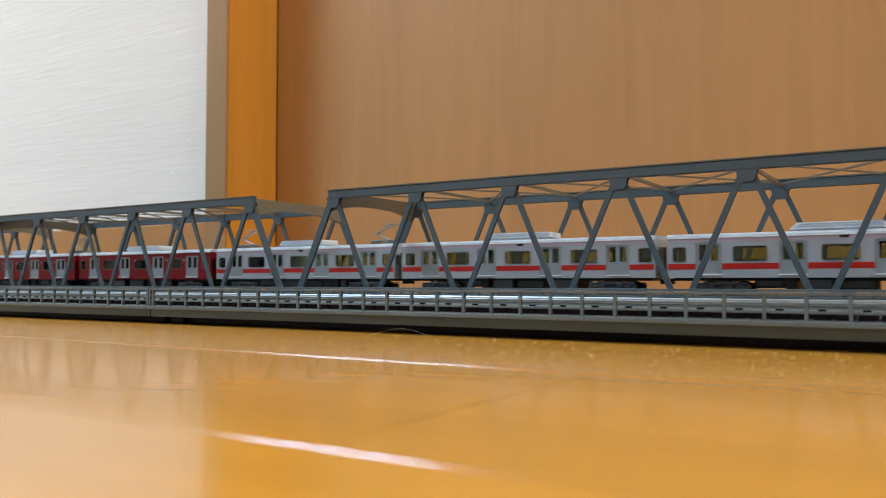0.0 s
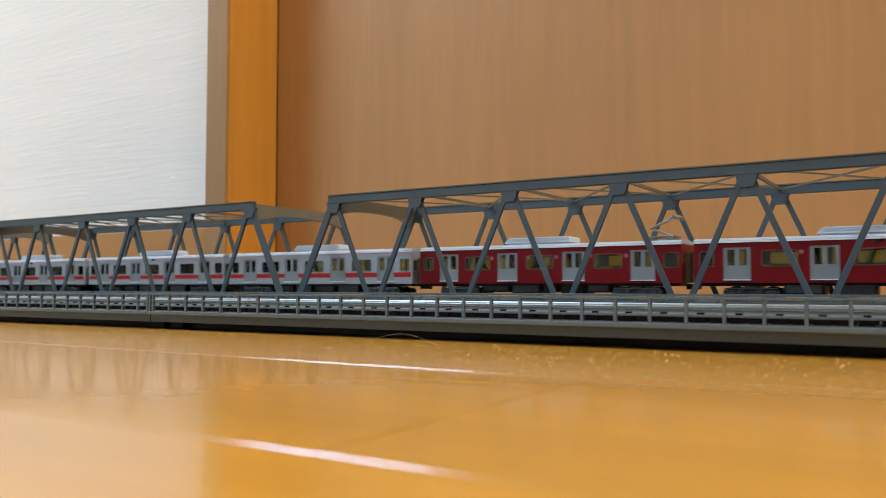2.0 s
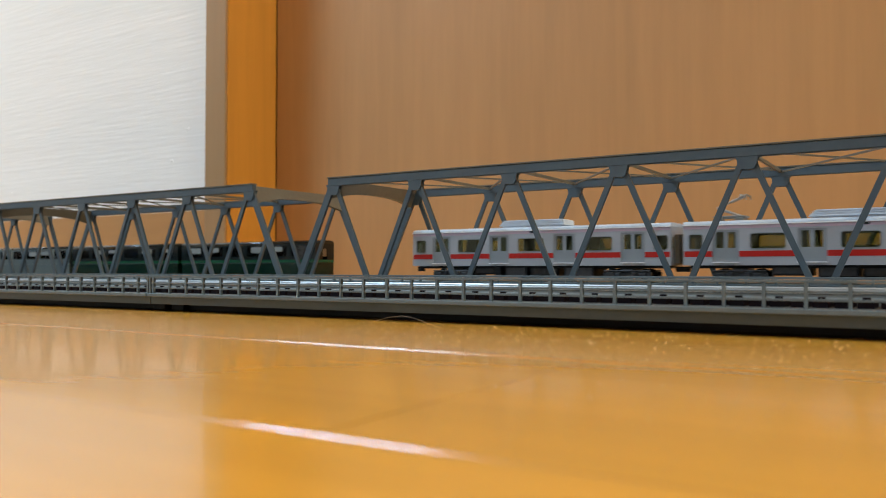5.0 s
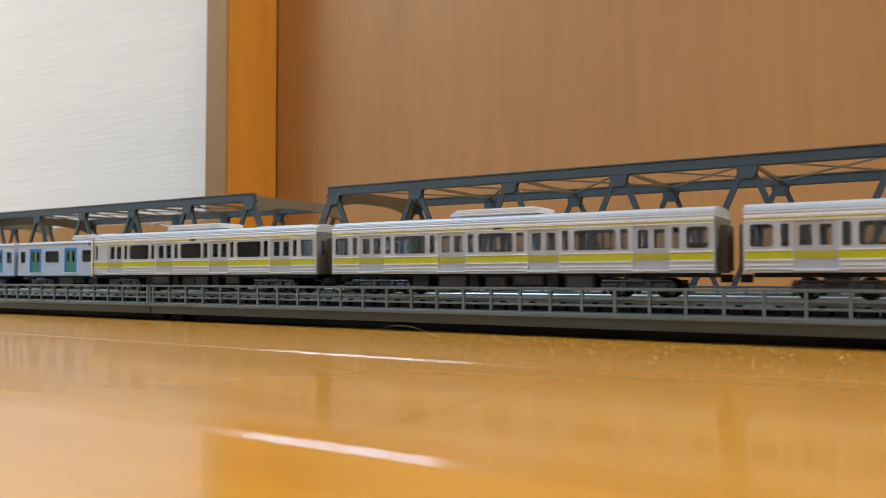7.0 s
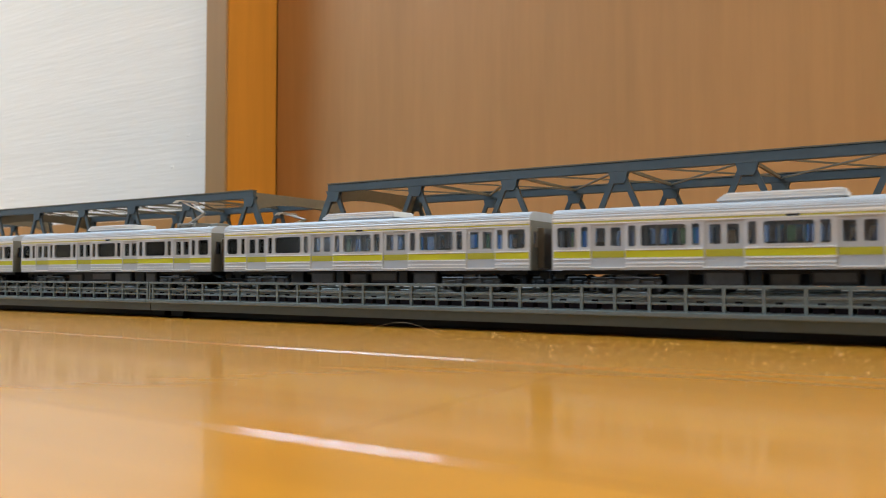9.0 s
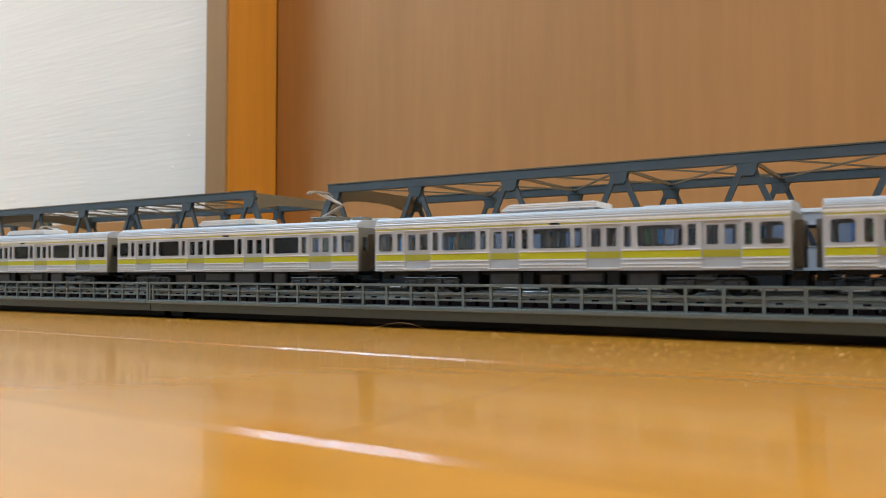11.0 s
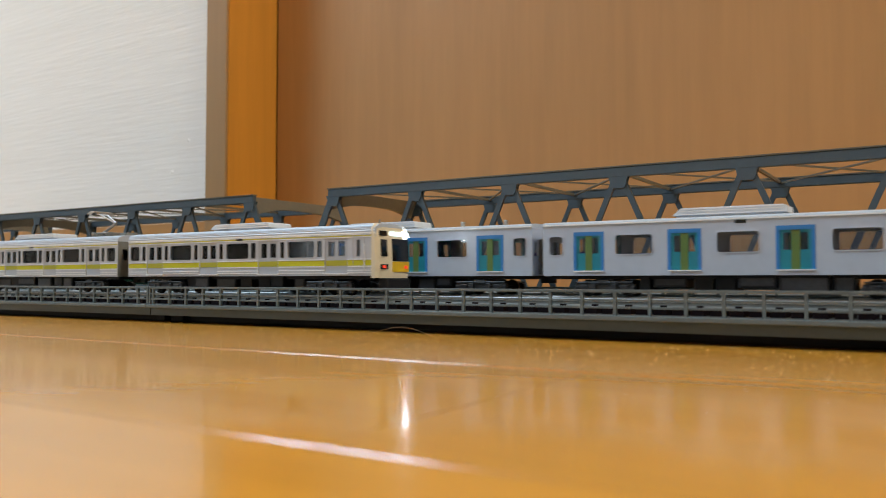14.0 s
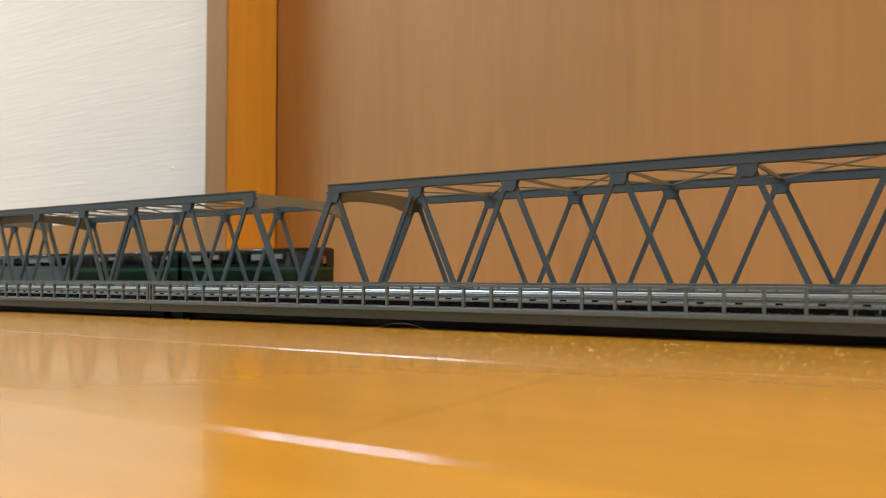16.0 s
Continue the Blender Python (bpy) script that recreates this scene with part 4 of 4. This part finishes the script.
red_kinds = dict(
    plain=build_car("silver", "silver model commuter car with red waist stripe", 0, (), RG),
    power=build_car("silver", "silver red-striped model motor car with raised pantographs", 0, ((0.017, -1), (0.115, -1)), RG),
    crimson=build_car("red", "deep red model commuter car with grey doors", 0, (), RG),
    crimson_power=build_car("red", "deep red model motor car with raised pantograph", 0, ((0.118, -1),), RG))
for key in ("crimson", "crimson_power"):
    for x in (0.0400, 0.0590, 0.0725, 0.0885, 0.1045):
        bm = bmesh.new()
        v = bmesh.ops.create_cone(bm, cap_ends=True, segments=14, radius1=0.0009, radius2=0.0008, depth=0.0002)["verts"]
        bmesh.ops.transform(bm, verts=v, matrix=Matrix.Translation((x, -HALF - 0.0001, 0.0187)) @ Matrix.Rotation(math.radians(90), 4, "X"))
        part("round_emblem", bm, EMBLEM, red_kinds[key], "small faint pink round emblem")
RED_CARS = repeat_train(red_kinds, ["plain", "plain", "power", "crimson", "crimson_power", "plain", "plain", "plain", "power", "plain"])


# ---- parked coaches at the back ----
def build_coach(x, body, stripe, label):
    top = thing("parked_coach", label, "train car", "parked coaches", pose(x, TRACK_BACK, RAIL_TOP))
    holes = [(0.006 + k * 0.0205, 0.006 + k * 0.0205 + 0.0165, 0.0142, 0.0212) for k in range(6)]
    bm = bmesh.new()
    for y0, y1 in ((-HALF, -HALF + 0.0006), (HALF - 0.0006, HALF)):
        pierced(bm, 0, LONG, 0.0118, 0.0225, holes, y0, y1)
    for x0, x1 in ((0, 0.0006), (LONG - 0.0006, LONG)):
        pierced(bm, -HALF + 0.0006, HALF - 0.0006, 0.0118, 0.0225, [(-0.0022, 0.0022, 0.0120, 0.0190)], x0, x1, "y")
    part("upper_body", bm, GREEN_DARK if body is GREEN_BODY else body, top)
    part("lower_body", boxed(0, LONG, -HALF, HALF, 0.0016, 0.0100, bevel=0.0005), body, top)
    part("waist_stripe", boxed(0, LONG, -HALF - 0.0001, HALF + 0.0001, 0.0100, 0.0118), stripe, top)
    part("roof", arched_roof(bmesh.new(), 0, LONG, 0.0225, 0.0248, HALF), GREEN_DARK, top, "blackish glossy roof", smooth=True)
    for k, (a, b, c, d) in enumerate(holes):
        pane = part("window_pane", boxed(a, b, -HALF + 0.0003, -HALF + 0.0005, c, d), PANE, top)
        part("window_pane", boxed(a, b, HALF - 0.0005, HALF - 0.0003, c, d), PANE, top)
        # pale plates on the panes; the reflection is put into their colour
        if (k * 7 + int(abs(x) * 100)) % 3 != 1:
            part("sheen_plate", boxed(a + 0.001 + 0.003 * (k % 2), b - 0.002 - 0.002 * (k % 3), -HALF - 0.0001, -HALF + 0.0002, c + 0.0024 + 0.0008 * (k % 3), d - 0.0006), PANE_SHEEN, pane, "pale plate, reflection on the pane put into its colour")
    for bx in (0.0215, LONG - 0.0215):
        b1 = share("bogie", BOGIE, top, bx)
        for dx in (-0.0070, 0.0070):
            share("wheelset", WHEELS, b1, dx)
    part("underframe", boxed(0.002, LONG - 0.002, -0.0076, 0.0076, 0.0040, 0.0052), BLACK, top)
    return top


build_coach(-0.4770, GREEN_BODY, GREEN_STRIPE, "glossy bottle-green model coach parked behind the bridge")
build_coach(-0.6115, GREEN_BODY, GREEN_STRIPE, "glossy bottle-green model coach parked behind the bridge")
build_coach(-0.7460, SLATE, SLATE, "blue-grey model coach parked behind the bridge")


# ---- floor boards, each its own piece ----
BOARD = 0.0738
FIRST = 0.0609
rng = random.Random(4)
for k in range(-36, 11):
    y0 = FIRST + (k - 1) * BOARD
    y1 = y0 + BOARD
    joint = -0.0533 if k == 1 else (-0.62 + rng.random() * 1.1 if k != 0 else -1.30)
    cuts = [-3.0, joint - 1.82, joint - 0.91, joint, joint + 0.91, 2.5]
    cuts = sorted(set(cuts))
    for x0, x1 in zip(cuts, cuts[1:]):
        bm = bmesh.new()
        g, h = 0.00006, 0.00002
        level = FLOOR if k > 1 else FLOOR - 0.00010
        drop = 0.00033 if k < 2 else 0.00021
        rings, v, z = [(0.0, 0.0, FLOOR - 0.0030), (0.0, 0.0, level - drop)], 0.0, -drop
        size = 0.00014 if k < 2 else 0.00009
        for slope in (58, 52, 46):
            v, z = v + size * math.cos(math.radians(slope)), z + size * math.sin(math.radians(slope))
            rings.append((0.4 * v, v, level + min(z, 0.0)))
        loops = [[bm.verts.new(p) for p in ((x0 + h + u, y0 + g + v, z), (x1 - h - u, y0 + g + v, z), (x1 - h - u, y1 - g - 0.3 * v, z), (x0 + h + u, y1 - g - 0.3 * v, z))] for u, v, z in rings]
        for low, high in zip(loops, loops[1:]):
            for i in range(4):
                j = (i + 1) % 4
                bm.faces.new((low[i], low[j], high[j], high[i])).material_index = 1
        bm.faces.new(loops[-1])
        bmesh.ops.recalc_face_normals(bm, faces=bm.faces)
        part("floorboard", bm, [FLOOR_WOOD, EDGE], floor)

# dust and a hair on the boards
rng = random.Random(11)
verts, faces = [], []
for _ in range(10000):
    x, y = -0.65 + rng.random() * 0.75, 0.138 + rng.random() ** 0.7 * 0.064
    r = 0.000028 + 0.00011 * rng.random() ** 4
    if rng.random() < 0.06:
        y, r = 0.085 + rng.random() * 0.050, 0.00003 + 0.00005 * rng.random() ** 3
    n, a = len(verts), rng.random() * 6.28
    ground = FLOOR if y > 0.1347 else FLOOR - 0.00010
    for k in range(3):
        verts.append((x + r * (1 + rng.random()) * math.cos(a + k * 2.09), y + r * math.sin(a + k * 2.09), ground))
    verts.append((x, y, ground + r))
    faces += [(n, n + 1, n + 3), (n + 1, n + 2, n + 3), (n + 2, n, n + 3), (n, n + 2, n + 1)]
mesh = bpy.data.meshes.new("dust")
mesh.from_pydata(verts, [], faces)
mesh.materials.append(DUST)
tagged(new("dust", mesh), "pale specks of dust on the floorboards", "dust", kind="stuff")
bm = tube(bmesh.new(), [(-0.146 + 0.028 * i / 14, 0.192 - 0.004 * (i / 14), FLOOR + 0.0002 + 0.0026 * math.sin(math.pi * i / 14) ** 1.3) for i in range(15)], 0.00004, 5)
tagged(link("hair", bm, material("pale_hair", (0.40, 0.28, 0.16), 0.4)), "fine pale hair curled up on the floor", "hair")


# ---- what moves ----
def motions():
    yellow = [(0.0, 0.8326), (3.0, 0.3406), (6.3, -0.2026), (6.5, -0.2354), (7.0, -0.3172), (7.5, -0.3990), (8.5, -0.5630), (9.0, -0.6455), (10.0, -0.8145), (11.3, -1.0372),
              (12.5, -1.2534), (13.5, -1.4360), (14.5, -1.6176), (15.0, -1.7085), (16.0, -1.8910)]
    for k, ob in enumerate(YELLOW_CARS):
        walk(ob, [(t, pose(x + k * 0.1373, TRACK_NEAR, RAIL_TOP)) for t, x in yellow])
    blue = [(0.0, -1.3700), (3.0, -0.8570), (6.3, -0.2925), (7.0, -0.1730), (8.5, 0.0914), (9.0, 0.1795), (11.3, 0.5930), (12.5, 0.8092), (13.5, 0.9960), (14.0, 1.0884),
            (14.5, 1.1825), (15.0, 1.2755), (16.0, 1.4620)]
    for k, ob in enumerate(BLUE_CARS):
        walk(ob, [(t, pose(x - 0.1303 - k * 0.1343, TRACK_SECOND, RAIL_TOP)) for t, x in blue])
    red = [(0.0, -0.3640), (0.5, -0.2634), (1.0, -0.1614), (1.5, -0.0582), (2.0, 0.0453), (2.5, 0.1509), (3.0, 0.2608), (3.5, 0.3725), (4.0, 0.4823), (4.2, 0.5252),
           (5.0, 0.7050), (6.0, 0.9336), (7.0, 1.1560), (8.0, 1.3720), (9.0, 1.5060), (10.0, 1.5790), (12.0, 1.6440), (16.0, 1.6890)]
    for k, ob in enumerate(RED_CARS):
        walk(ob, [(t, pose(x + (2 - k) * 0.1328 + 0.0038, TRACK_TRUSS, RAIL_TOP)) for t, x in red])


motions()
